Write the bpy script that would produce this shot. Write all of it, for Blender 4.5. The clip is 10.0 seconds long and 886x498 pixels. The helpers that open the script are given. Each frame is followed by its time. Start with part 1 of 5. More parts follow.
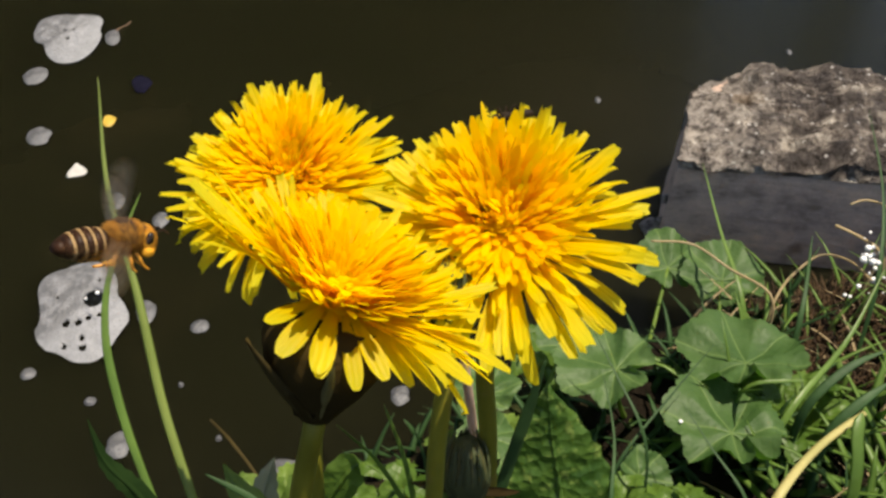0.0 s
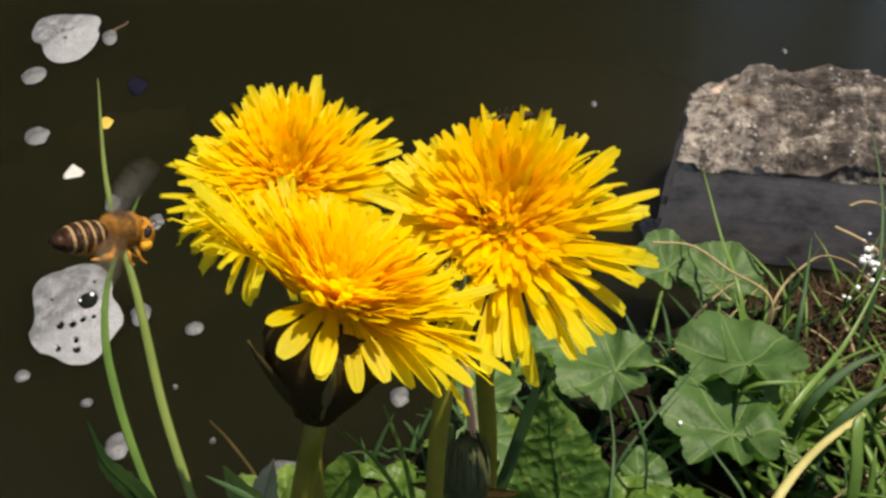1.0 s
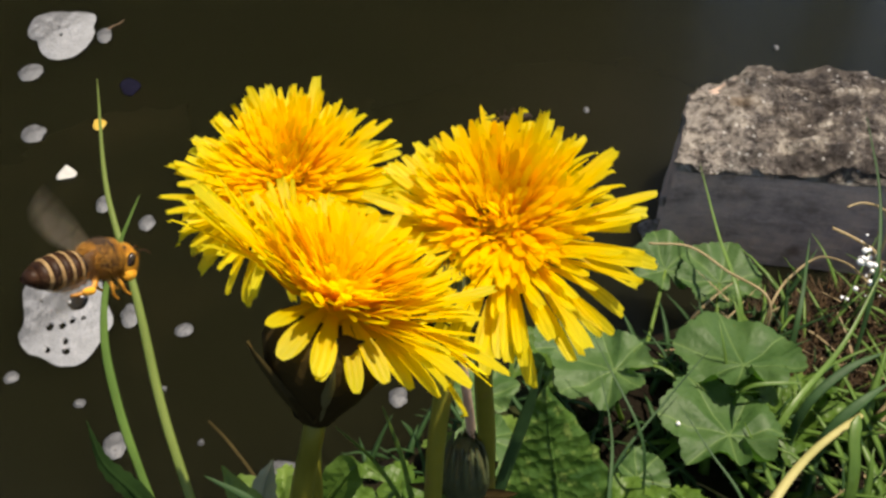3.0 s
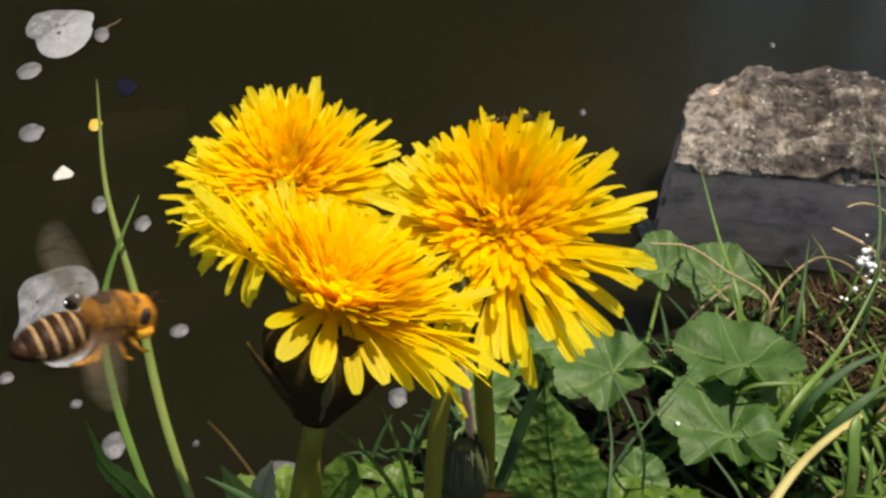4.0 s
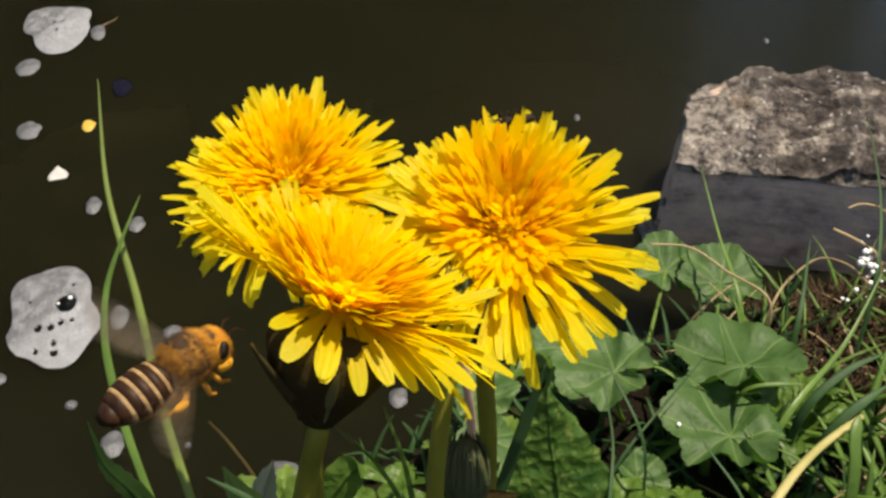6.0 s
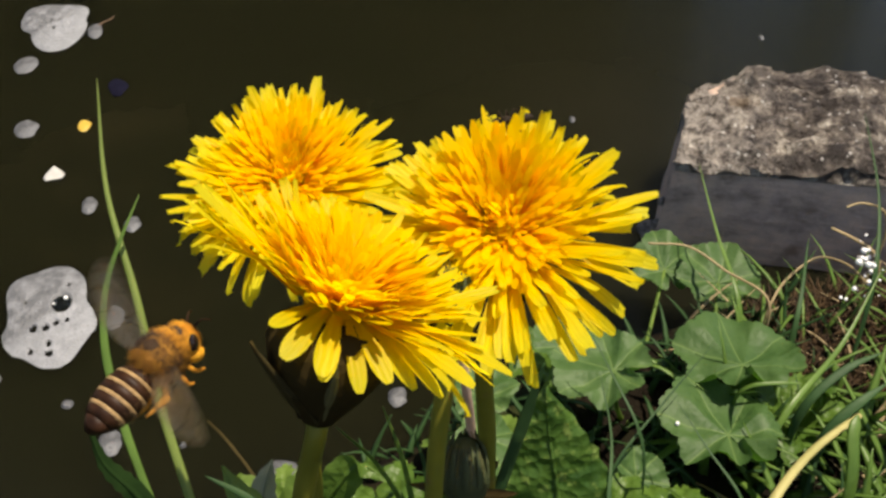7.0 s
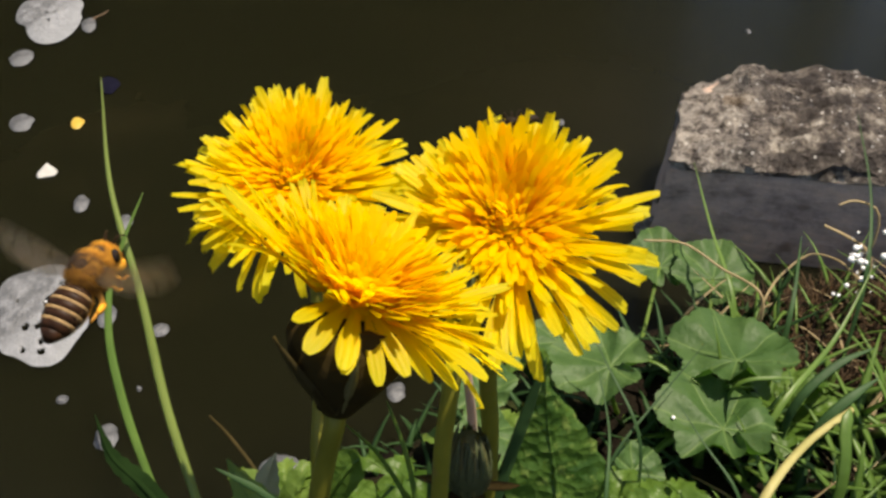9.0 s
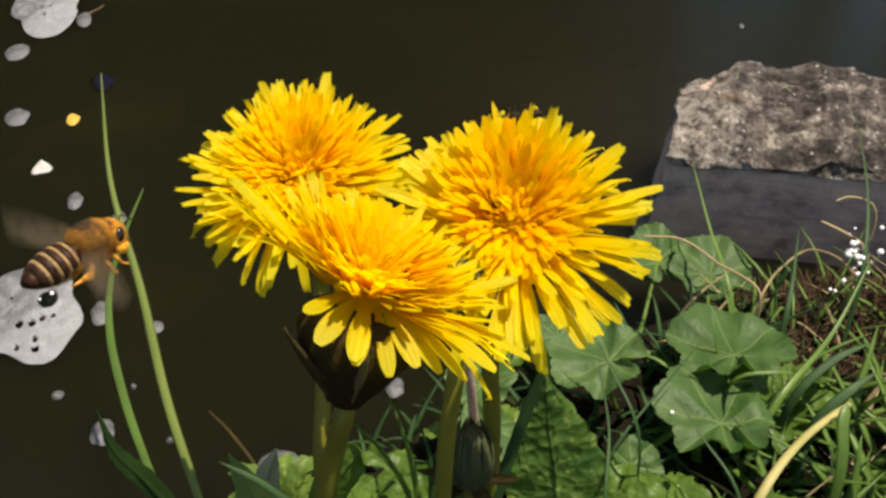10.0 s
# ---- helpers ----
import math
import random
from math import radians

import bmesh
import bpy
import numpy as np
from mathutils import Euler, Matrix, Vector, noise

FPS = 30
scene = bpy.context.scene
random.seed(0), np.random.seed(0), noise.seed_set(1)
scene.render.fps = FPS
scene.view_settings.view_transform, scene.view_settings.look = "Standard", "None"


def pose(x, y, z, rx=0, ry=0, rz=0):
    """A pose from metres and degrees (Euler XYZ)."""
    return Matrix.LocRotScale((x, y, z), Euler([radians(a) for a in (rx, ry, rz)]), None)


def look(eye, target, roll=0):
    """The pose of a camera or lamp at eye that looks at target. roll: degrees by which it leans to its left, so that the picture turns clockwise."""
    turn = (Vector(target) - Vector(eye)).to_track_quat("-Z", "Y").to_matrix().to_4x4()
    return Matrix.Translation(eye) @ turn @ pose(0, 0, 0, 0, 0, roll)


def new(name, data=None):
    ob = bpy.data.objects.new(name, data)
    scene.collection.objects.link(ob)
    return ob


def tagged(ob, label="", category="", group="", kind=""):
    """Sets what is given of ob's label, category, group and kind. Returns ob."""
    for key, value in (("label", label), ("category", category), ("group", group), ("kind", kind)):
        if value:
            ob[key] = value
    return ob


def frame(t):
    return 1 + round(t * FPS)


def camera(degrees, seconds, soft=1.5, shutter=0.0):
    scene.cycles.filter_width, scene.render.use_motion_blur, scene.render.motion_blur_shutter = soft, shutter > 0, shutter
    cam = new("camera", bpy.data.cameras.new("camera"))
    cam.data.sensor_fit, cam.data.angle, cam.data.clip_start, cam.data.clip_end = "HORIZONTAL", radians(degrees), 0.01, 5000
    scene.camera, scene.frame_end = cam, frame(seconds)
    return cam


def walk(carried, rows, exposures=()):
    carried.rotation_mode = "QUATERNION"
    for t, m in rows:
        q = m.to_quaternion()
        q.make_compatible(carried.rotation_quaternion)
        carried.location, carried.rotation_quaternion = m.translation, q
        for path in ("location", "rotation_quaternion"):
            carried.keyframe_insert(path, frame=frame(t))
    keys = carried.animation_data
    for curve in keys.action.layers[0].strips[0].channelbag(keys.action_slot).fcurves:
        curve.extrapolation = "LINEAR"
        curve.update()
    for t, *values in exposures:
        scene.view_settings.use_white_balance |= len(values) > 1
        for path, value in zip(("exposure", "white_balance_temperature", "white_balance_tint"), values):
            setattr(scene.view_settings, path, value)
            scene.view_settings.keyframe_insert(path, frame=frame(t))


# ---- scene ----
cam = camera(53.88, 10.0, soft=2.8, shutter=0.5)
PATH = [
    (0, (0.00504, 0.01868, 0.24978), (-0.0551, 1.5296, -1.0593), -0.93),
    (0.5, (0.00496, 0.01859, 0.24974), (-0.0542, 1.5311, -1.0575), -0.92),
    (1, (0.00488, 0.01859, 0.24997), (-0.0532, 1.5312, -1.0572), -0.87),
    (1.5, (0.00481, 0.01854, 0.25016), (-0.0522, 1.5314, -1.0568), -0.83),
    (2, (0.00481, 0.01851, 0.25000), (-0.0512, 1.5320, -1.0562), -0.82),
    (2.5, (0.00487, 0.01837, 0.25016), (-0.0509, 1.5318, -1.0562), -0.77),
    (4, (0.00481, 0.01845, 0.25036), (-0.0488, 1.5317, -1.0563), -0.67),
    (4.5, (0.00458, 0.01853, 0.25030), (-0.0486, 1.5318, -1.0563), -0.65),
    (5, (0.00442, 0.01860, 0.25031), (-0.0485, 1.5322, -1.0559), -0.63),
    (5.5, (0.00438, 0.01866, 0.25030), (-0.0489, 1.5322, -1.0560), -0.62),
    (7, (0.00439, 0.01835, 0.25043), (-0.0459, 1.5311, -1.0569), -0.57),
    (7.5, (0.00428, 0.01813, 0.25059), (-0.0439, 1.5310, -1.0566), -0.55),
    (8, (0.00408, 0.01774, 0.25128), (-0.0418, 1.5294, -1.0575), -0.45),
    (8.5, (0.00329, 0.01683, 0.25220), (-0.0375, 1.5268, -1.0587), -0.28),
    (9, (0.00228, 0.01590, 0.25282), (-0.0301, 1.5232, -1.0613), -0.09),
    (9.5, (0.00146, 0.01544, 0.25297), (-0.0219, 1.5191, -1.0656), 0.18),
    (10, (0.00093, 0.01501, 0.25294), (-0.0197, 1.5184, -1.0659), 0.18),
]
walk(cam, [(t, look(eye, target, roll)) for t, eye, target, roll in PATH], exposures=((0, 0.45, 7400, 13), (10, 0.45, 7400, 13)))

# ---- light ----
SUN_AZ, SUN_EL = 86.0, 74.0          # degrees to the right of +y, and above the horizon
world = bpy.data.worlds.new("sky")
scene.world = world
world.use_nodes = True
wn = world.node_tree
sky = wn.nodes.new("ShaderNodeTexSky")
sky.sky_type, sky.sun_disc = "NISHITA", False
sky.sun_elevation, sky.sun_rotation = radians(SUN_EL), radians(SUN_AZ)
wn.links.new(sky.outputs[0], wn.nodes["Background"].inputs[0])
wn.nodes["Background"].inputs[1].default_value = 0.1
sun = new("sun", bpy.data.lights.new("sun", "SUN"))
sun.data.energy, sun.data.angle, sun.data.color = 5.0, radians(0.53), (1.0, 0.94, 0.83)
sa, se = radians(SUN_AZ), radians(SUN_EL)
sun.matrix_world = look((0.5 * math.sin(sa) * math.cos(se), 0.5 * math.cos(sa) * math.cos(se), 0.5 * math.sin(se)), (0, 0, 0))


# ---- materials ----
class Nodes:
    """A small writer of node trees."""

    def __init__(self, name):
        self.m = bpy.data.materials.new(name)
        self.m.use_nodes = True
        self.t = self.m.node_tree
        self.t.nodes.clear()
        self.out = self.n("ShaderNodeOutputMaterial")
        self.co = self.n("ShaderNodeTexCoord")
        self.info = self.n("ShaderNodeObjectInfo")

    def n(self, kind, **sets):
        node = self.t.nodes.new(kind)
        for key, value in sets.items():
            setattr(node, key, value)
        return node

    def put(self, socket, value):
        if isinstance(value, bpy.types.NodeSocket):
            self.t.links.new(value, socket)
        elif isinstance(value, tuple) and len(value) == 3 and socket.type == "RGBA":
            socket.default_value = (*value, 1)
        else:
            socket.default_value = value

    def noise(self, scale, detail=4, rough=0.55, space="Object", vec=None):
        node = self.n("ShaderNodeTexNoise")
        self.put(node.inputs["Vector"], vec or self.co.outputs[space])
        node.inputs["Scale"].default_value = scale
        node.inputs["Detail"].default_value = detail
        node.inputs["Roughness"].default_value = rough
        return node.outputs["Fac"]

    def voronoi(self, scale, feature="F1"):
        node = self.n("ShaderNodeTexVoronoi", feature=feature)
        self.put(node.inputs["Vector"], self.co.outputs["Object"])
        node.inputs["Scale"].default_value = scale
        return node.outputs["Distance"]

    def math(self, op, a, b=0.0, c=0.0):
        node = self.n("ShaderNodeMath", operation=op)
        for i, v in enumerate((a, b, c)):
            self.put(node.inputs[i], v)
        return node.outputs[0]

    def ramp(self, fac, stops):
        node = self.n("ShaderNodeValToRGB")
        el = node.color_ramp.elements
        while len(el) < len(stops):
            el.new(0.5)
        for e, (p, c) in zip(el, stops):
            e.position, e.color = p, (*c, 1) if isinstance(c, tuple) else (c, c, c, 1)
        self.put(node.inputs[0], fac)
        return node.outputs[0]

    def mix(self, fac, a, b, blend="MIX"):
        node = self.n("ShaderNodeMix", data_type="RGBA", blend_type=blend)
        self.put(node.inputs["Factor"], fac)
        self.put(node.inputs[6], a)
        self.put(node.inputs[7], b)
        return node.outputs[2]

    def axis(self, i):
        node = self.n("ShaderNodeSeparateXYZ")
        self.put(node.inputs[0], self.co.outputs["Object"])
        return node.outputs[i]

    def bump(self, height, strength, distance):
        node = self.n("ShaderNodeBump")
        node.inputs["Strength"].default_value = strength
        node.inputs["Distance"].default_value = distance
        self.put(node.inputs["Height"], height)
        return node.outputs[0]

    def surface(self, color, rough=0.6, normal=None, translucent=0.0, alpha=None, tcolor=None, **more):
        p = self.n("ShaderNodeBsdfPrincipled")
        self.put(p.inputs["Base Color"], color)
        self.put(p.inputs["Roughness"], rough)
        for key, value in more.items():
            self.put(p.inputs[key.replace("_", " ")], value)
        if normal:
            self.put(p.inputs["Normal"], normal)
        if alpha is not None:
            self.put(p.inputs["Alpha"], alpha)
        shader = p.outputs[0]
        if translucent:
            tr = self.n("ShaderNodeBsdfTranslucent")
            self.put(tr.inputs["Color"], tcolor or color)
            if normal:
                self.put(tr.inputs["Normal"], normal)
            mx = self.n("ShaderNodeMixShader")
            mx.inputs[0].default_value = translucent
            self.t.links.new(shader, mx.inputs[1])
            self.t.links.new(tr.outputs[0], mx.inputs[2])
            shader = mx.outputs[0]
        self.t.links.new(shader, self.out.inputs[0])
        return self.m


def petal_material(name, stops):
    k = Nodes(name)
    y = k.math("DIVIDE", k.axis(1), 0.016)
    y = k.math("ADD", y, k.math("MULTIPLY", k.math("SUBTRACT", k.noise(350), 0.5), 0.25))
    c = k.ramp(y, stops)
    c = k.mix(k.math("MULTIPLY", k.info.outputs["Random"], 0.35), c, (0.95, 0.70, 0.008))
    streak = k.n("ShaderNodeTexWave", wave_type="BANDS", bands_direction="X")
    k.put(streak.inputs["Vector"], k.co.outputs["Object"])
    streak.inputs["Scale"].default_value = 600
    streak.inputs["Distortion"].default_value = 1.5
    return k.surface(c, 0.5, k.bump(streak.outputs["Fac"], 0.25, 0.0002), translucent=0.68, Specular_IOR_Level=0.3)


def floret_material():
    k = Nodes("inner floret")
    each = k.n("ShaderNodeNewGeometry").outputs["Random Per Island"]
    c = k.ramp(each, [(0.0, (0.95, 0.585, 0.006)), (0.3, (0.96, 0.690, 0.008)), (0.8, (0.96, 0.776, 0.013)), (1.0, (0.96, 0.846, 0.020))])
    c = k.mix(k.math("MULTIPLY", k.noise(260), 0.4), c, (0.95, 0.649, 0.007))
    return k.surface(c, 0.6, translucent=0.72, Specular_IOR_Level=0.15)


def leafy(name, dark, light, scale=220, trans=0.3, rough=0.45, relief=0.0005, dry=None, gloss=0.35):
    k = Nodes(name)
    big = k.noise(scale * 0.2, 3)
    fine = k.noise(scale, 5)
    c = k.mix(k.ramp(big, [(0.3, 0.0), (0.72, 1.0)]), dark, light)
    c = k.mix(k.math("MULTIPLY", fine, 0.6), c, tuple(v * 0.5 for v in dark))
    c = k.mix(k.math("MULTIPLY", k.info.outputs["Random"], 0.3), c, tuple(v * 1.25 for v in light))
    if dry:
        c = k.mix(k.ramp(k.noise(scale * 0.35, 2), [(0.62, 0.0), (0.72, 1.0)]), c, dry)
    return k.surface(c, rough, k.bump(k.math("ADD", fine, k.math("MULTIPLY", k.voronoi(scale * 1.6), 0.6)), 0.55, relief), Specular_IOR_Level=gloss, translucent=trans, tcolor=tuple(min(1, v * 1.5) for v in light))


def mallow_material():
    """A round lobed leaf: paler veins run out from the stalk to each lobe."""
    k = Nodes("mallow leaf")
    x, y = k.axis(0), k.axis(1)
    ang = k.math("MULTIPLY", k.math("ARCTAN2", x, y), 7 / (2 * math.pi))
    off = k.math("ABSOLUTE", k.math("SUBTRACT", k.math("FRACT", k.math("ADD", ang, 0.5)), 0.5))
    rad = k.math("SQRT", k.math("ADD", k.math("MULTIPLY", x, x), k.math("MULTIPLY", y, y)))
    wide = k.math("MULTIPLY", off, k.math("MULTIPLY", rad, 900))
    vein = k.ramp(wide, [(0.0, 1.0), (0.45, 0.0)])
    cells = k.voronoi(420, "DISTANCE_TO_EDGE")
    net = k.ramp(cells, [(0.0, 1.0), (0.09, 0.0)])
    c = k.mix(k.ramp(k.noise(70, 3), [(0.3, 0.0), (0.7, 1.0)]), (0.040, 0.092, 0.024), (0.100, 0.172, 0.056))
    c = k.mix(k.math("MULTIPLY", k.info.outputs["Random"], 0.4), c, (0.026, 0.070, 0.014))
    c = k.mix(k.math("MULTIPLY", k.noise(500), 0.35), c, (0.016, 0.060, 0.010))
    c = k.mix(k.math("MULTIPLY", net, 0.14), c, (0.11, 0.20, 0.05))
    c = k.mix(k.math("MULTIPLY", vein, 0.55), c, (0.17, 0.26, 0.08))
    h = k.math("ADD", k.math("MULTIPLY", cells, 1.2), k.math("MULTIPLY", vein, -0.5))
    return k.surface(c, 0.55, k.bump(h, 0.4, 0.0005), Specular_IOR_Level=0.3, translucent=0.22, tcolor=(0.10, 0.28, 0.02))


def stone_material():
    k = Nodes("weathered stone top")
    a, b, f = k.noise(45, 6, 0.65), k.noise(190, 6, 0.7), k.noise(520, 4, 0.7)
    mixed = k.math("ADD", k.math("ADD", k.math("MULTIPLY", k.noise(85, 4, 0.6), 0.55), k.math("MULTIPLY", b, 0.27)), k.math("MULTIPLY", f, 0.18))
    c = k.ramp(mixed, [(0.44, (0.040, 0.031, 0.026)), (0.50, (0.105, 0.086, 0.074)), (0.55, (0.25, 0.215, 0.18)), (0.64, (0.66, 0.61, 0.53))])
    edge = k.ramp(k.axis(0), [(0.008, 0.75), (0.045, 0.0)])
    c = k.mix(k.math("MULTIPLY", edge, k.ramp(b, [(0.40, 0.0), (0.55, 1.0)])), c, (0.60, 0.54, 0.48))
    c = k.mix(k.ramp(k.noise(30, 3), [(0.60, 0.0), (0.72, 0.5)]), c, (0.30, 0.20, 0.10))
    spots = k.ramp(k.voronoi(210), [(0.10, 1.0), (0.20, 0.0)])
    c = k.mix(k.math("MULTIPLY", spots, 0.7), c, (0.80, 0.78, 0.74))
    return k.surface(c, k.ramp(b, [(0.45, 0.35), (0.6, 0.8)]), k.bump(k.math("ADD", k.math("ADD", b, f), k.math("MULTIPLY", a, 1.5)), 1.0, 0.005))


def slate_material():
    k = Nodes("dark wet slate")
    a, b = k.noise(48, 6, 0.65), k.noise(160, 5)
    flat = k.n("ShaderNodeMapping")
    k.put(flat.inputs["Vector"], k.co.outputs["Object"])
    flat.inputs["Scale"].default_value = (0.5, 0.5, 1.5)
    bed = k.noise(150, 6, 0.7, vec=flat.outputs[0])
    c = k.ramp(k.math("ADD", k.math("MULTIPLY", a, 0.55), k.math("MULTIPLY", bed, 0.45)), [(0.36, (0.22, 0.165, 0.135)), (0.50, (0.50, 0.375, 0.31)), (0.64, (0.70, 0.50, 0.38))])
    c = k.mix(k.ramp(k.noise(60, 4), [(0.60, 0.0), (0.72, 0.7)]), c, (0.15, 0.09, 0.055))
    c = k.mix(k.ramp(k.noise(240, 4, 0.7), [(0.64, 0.0), (0.72, 0.6)]), c, (0.74, 0.58, 0.46))
    return k.surface(c, k.ramp(b, [(0.3, 0.55), (0.7, 0.8)]), k.bump(k.math("ADD", b, bed), 0.7, 0.0014))


def soil_material():
    k = Nodes("damp bank soil")
    a, b = k.noise(60, 6), k.noise(400, 4)
    c = k.ramp(a, [(0.3, (0.005, 0.004, 0.0025)), (0.55, (0.012, 0.009, 0.0055)), (0.75, (0.032, 0.022, 0.012))])
    c = k.mix(k.ramp(k.noise(25, 3), [(0.5, 0.0), (0.62, 0.7)]), c, (0.03, 0.04, 0.012))
    return k.surface(c, 0.95, k.bump(k.math("ADD", a, b), 0.8, 0.003), Specular_IOR_Level=0.08)


def water_material():
    k = Nodes("murky pond water")
    c = k.ramp(k.noise(1.6, 3, space="Object"), [(0.3, (0.0068, 0.0070, 0.0031)), (0.7, (0.0088, 0.0088, 0.0041))])
    c = k.mix(k.ramp(k.noise(9, 4), [(0.55, 0.0), (0.8, 0.35)]), c, (0.026, 0.021, 0.009))
    # a brownish glow painted into the water beside the stone, for a blurred reflection
    far = k.math("SQRT", k.math("ADD", k.math("POWER", k.math("SUBTRACT", k.axis(0), 0.085), 2.0), k.math("POWER", k.math("MULTIPLY", k.math("SUBTRACT", k.axis(1), 0.415), 0.8), 2.0)))
    brown_glow = k.math("MULTIPLY", k.ramp(far, [(0.02, 1.0), (0.13, 0.0)]), k.ramp(k.noise(13, 4), [(0.3, 0.35), (0.65, 1.0)]))
    c = k.mix(brown_glow, c, (0.0115, 0.0108, 0.0058))
    h = k.noise(14, 2, 0.4)
    m = k.surface(c, 0.19, k.bump(h, 0.08, 0.004), IOR=1.33, Specular_IOR_Level=0.5, Subsurface_Weight=1.0, Subsurface_Radius=(0.05, 0.05, 0.05), Subsurface_Scale=1.0)
    for node in m.node_tree.nodes:
        if node.type == "BSDF_PRINCIPLED":      # murky water spreads the light that enters it
            node.subsurface_method = "BURLEY"
    return m


def foam_material(name="pond foam", pale=1.0):
    k = Nodes(name)
    cells = k.voronoi(900)
    big = k.voronoi(230)
    thin = k.ramp(k.math("ADD", k.math("MULTIPLY", k.noise(60, 3), 0.6), k.math("MULTIPLY", k.math("SUBTRACT", k.axis(0), k.axis(1)), 14.0)), [(0.18, 0.0), (0.42, 1.0)])
    c = k.mix(thin, tuple(v * pale for v in (0.105, 0.111, 0.12)), tuple(v * pale for v in (0.23, 0.243, 0.262)))
    c = k.mix(k.ramp(k.noise(170, 4), [(0.45, 0.0), (0.65, 0.45)]), c, tuple(v * pale for v in (0.34, 0.355, 0.385)))
    c = k.mix(k.ramp(k.voronoi(340), [(0.06, 0.7), (0.20, 0.0)]), c, tuple(v * pale for v in (0.09, 0.092, 0.095)))
    c = k.mix(k.ramp(cells, [(0.15, 0.22), (0.6, 0.0)]), c, tuple(v * pale for v in (0.15, 0.155, 0.16)))
    h = k.math("ADD", cells, k.math("MULTIPLY", big, 0.5))
    return k.surface(c, 0.6, k.bump(h, 0.35, 0.0006), translucent=0.12)


def plain(name, a, b, scale, rough=0.5, relief=0.0003, **more):
    k = Nodes(name)
    f = k.noise(scale, 5)
    return k.surface(k.mix(k.ramp(f, [(0.3, 0.0), (0.7, 1.0)]), a, b), rough, k.bump(f, 0.5, relief), **more)


def clear(name, tint, rough=0.0, ior=1.33):
    k = Nodes(name)
    g = k.n("ShaderNodeBsdfGlass")
    k.put(g.inputs["Color"], tint)
    g.inputs["Roughness"].default_value, g.inputs["IOR"].default_value = rough, ior
    k.t.links.new(g.outputs[0], k.out.inputs[0])
    return k.m


def wing_material():
    k = Nodes("bee wing membrane")
    vein = k.ramp(k.voronoi(520, "DISTANCE_TO_EDGE"), [(0.0, 1.0), (0.05, 0.0)])
    c = k.mix(vein, (0.74, 0.66, 0.57), (0.48, 0.38, 0.28))
    return k.surface(c, 0.35, translucent=0.4, alpha=k.math("ADD", k.math("MULTIPLY", vein, 0.02), 0.035))


PETAL = petal_material("dandelion petal", [(0.0, (0.95, 0.570, 0.005)), (0.30, (0.95, 0.669, 0.007)), (0.55, (0.95, 0.737, 0.011)), (0.80, (0.95, 0.856, 0.034))])
PETAL_INNER = petal_material("inner dandelion petal", [(0.0, (0.95, 0.570, 0.005)), (0.30, (0.95, 0.669, 0.007)), (0.62, (0.95, 0.757, 0.011)), (1.0, (0.96, 0.816, 0.018))])
INNER = floret_material()
STEM = leafy("dandelion stem", (0.14, 0.14, 0.015), (0.25, 0.24, 0.030), 300, 0.15, 0.45, 0.0002, dry=(0.22, 0.15, 0.05))
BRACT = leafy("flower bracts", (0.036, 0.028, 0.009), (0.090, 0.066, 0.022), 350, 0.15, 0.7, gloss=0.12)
# Darker copy of the bracts: shade under the petals is put into the colour.
BRACT_SHADED = leafy("shade-darkened flower base", (0.015, 0.011, 0.004), (0.042, 0.029, 0.009), 350, 0.08, 0.8, gloss=0.06)
BRACT_EDGE = leafy("pale bracts", (0.09, 0.082, 0.030), (0.20, 0.18, 0.075), 350, 0.2, 0.5)
BUD = leafy("bud bracts", (0.032, 0.042, 0.018), (0.105, 0.125, 0.055), 350, 0.1, 0.45)
GRASS = leafy("grass blade", (0.075, 0.15, 0.028), (0.17, 0.29, 0.06), 260, 0.35, 0.4, 0.0002)
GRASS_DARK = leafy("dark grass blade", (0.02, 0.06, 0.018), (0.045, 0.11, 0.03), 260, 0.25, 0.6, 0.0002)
# Near-black leaf green: the shade this leaf lies in is put into the colour.
LEAF_SHADE = leafy("shade-darkened leaf", (0.006, 0.018, 0.005), (0.018, 0.040, 0.010), 260, 0.15, 0.95, gloss=0.05)
SCAPE = leafy("pale grass stalk", (0.14, 0.20, 0.045), (0.24, 0.31, 0.08), 260, 0.3, 0.4, 0.0002)
STRAW = leafy("dry straw", (0.30, 0.22, 0.11), (0.52, 0.42, 0.24), 260, 0.2, 0.6, 0.0003)
STALK = leafy("yellowing stalk", (0.34, 0.33, 0.11), (0.55, 0.50, 0.22), 260, 0.25, 0.5, 0.0003)
PINK = leafy("bleached stalk", (0.45, 0.30, 0.22), (0.62, 0.46, 0.36), 260, 0.2, 0.6, 0.0003)
YOUNG = leafy("young leaf", (0.07, 0.14, 0.022), (0.19, 0.29, 0.055), 240, 0.35, 0.5, 0.0012)
PALE_LEAF = leafy("pale leaf underside", (0.24, 0.27, 0.18), (0.38, 0.40, 0.29), 240, 0.3, 0.6)
DLEAF = leafy("dandelion leaf", (0.030, 0.085, 0.010), (0.14, 0.24, 0.040), 300, 0.3, 0.42, 0.0011)
WOODS = plain("unseen foliage", (0.02, 0.03, 0.012), (0.05, 0.07, 0.025), 2, 0.7)
MALLOW = mallow_material()
STONE, SLATE, SOIL, WATER, FOAM = stone_material(), slate_material(), soil_material(), water_material(), foam_material()
FOAM_THIN = foam_material("thin pond foam", 0.55)
MOSS = plain("brown moss", (0.024, 0.012, 0.003), (0.070, 0.036, 0.008), 300, 0.9)
BUBBLE = clear("bubble film", (0.95, 0.95, 0.95), 0.05, 1.3)
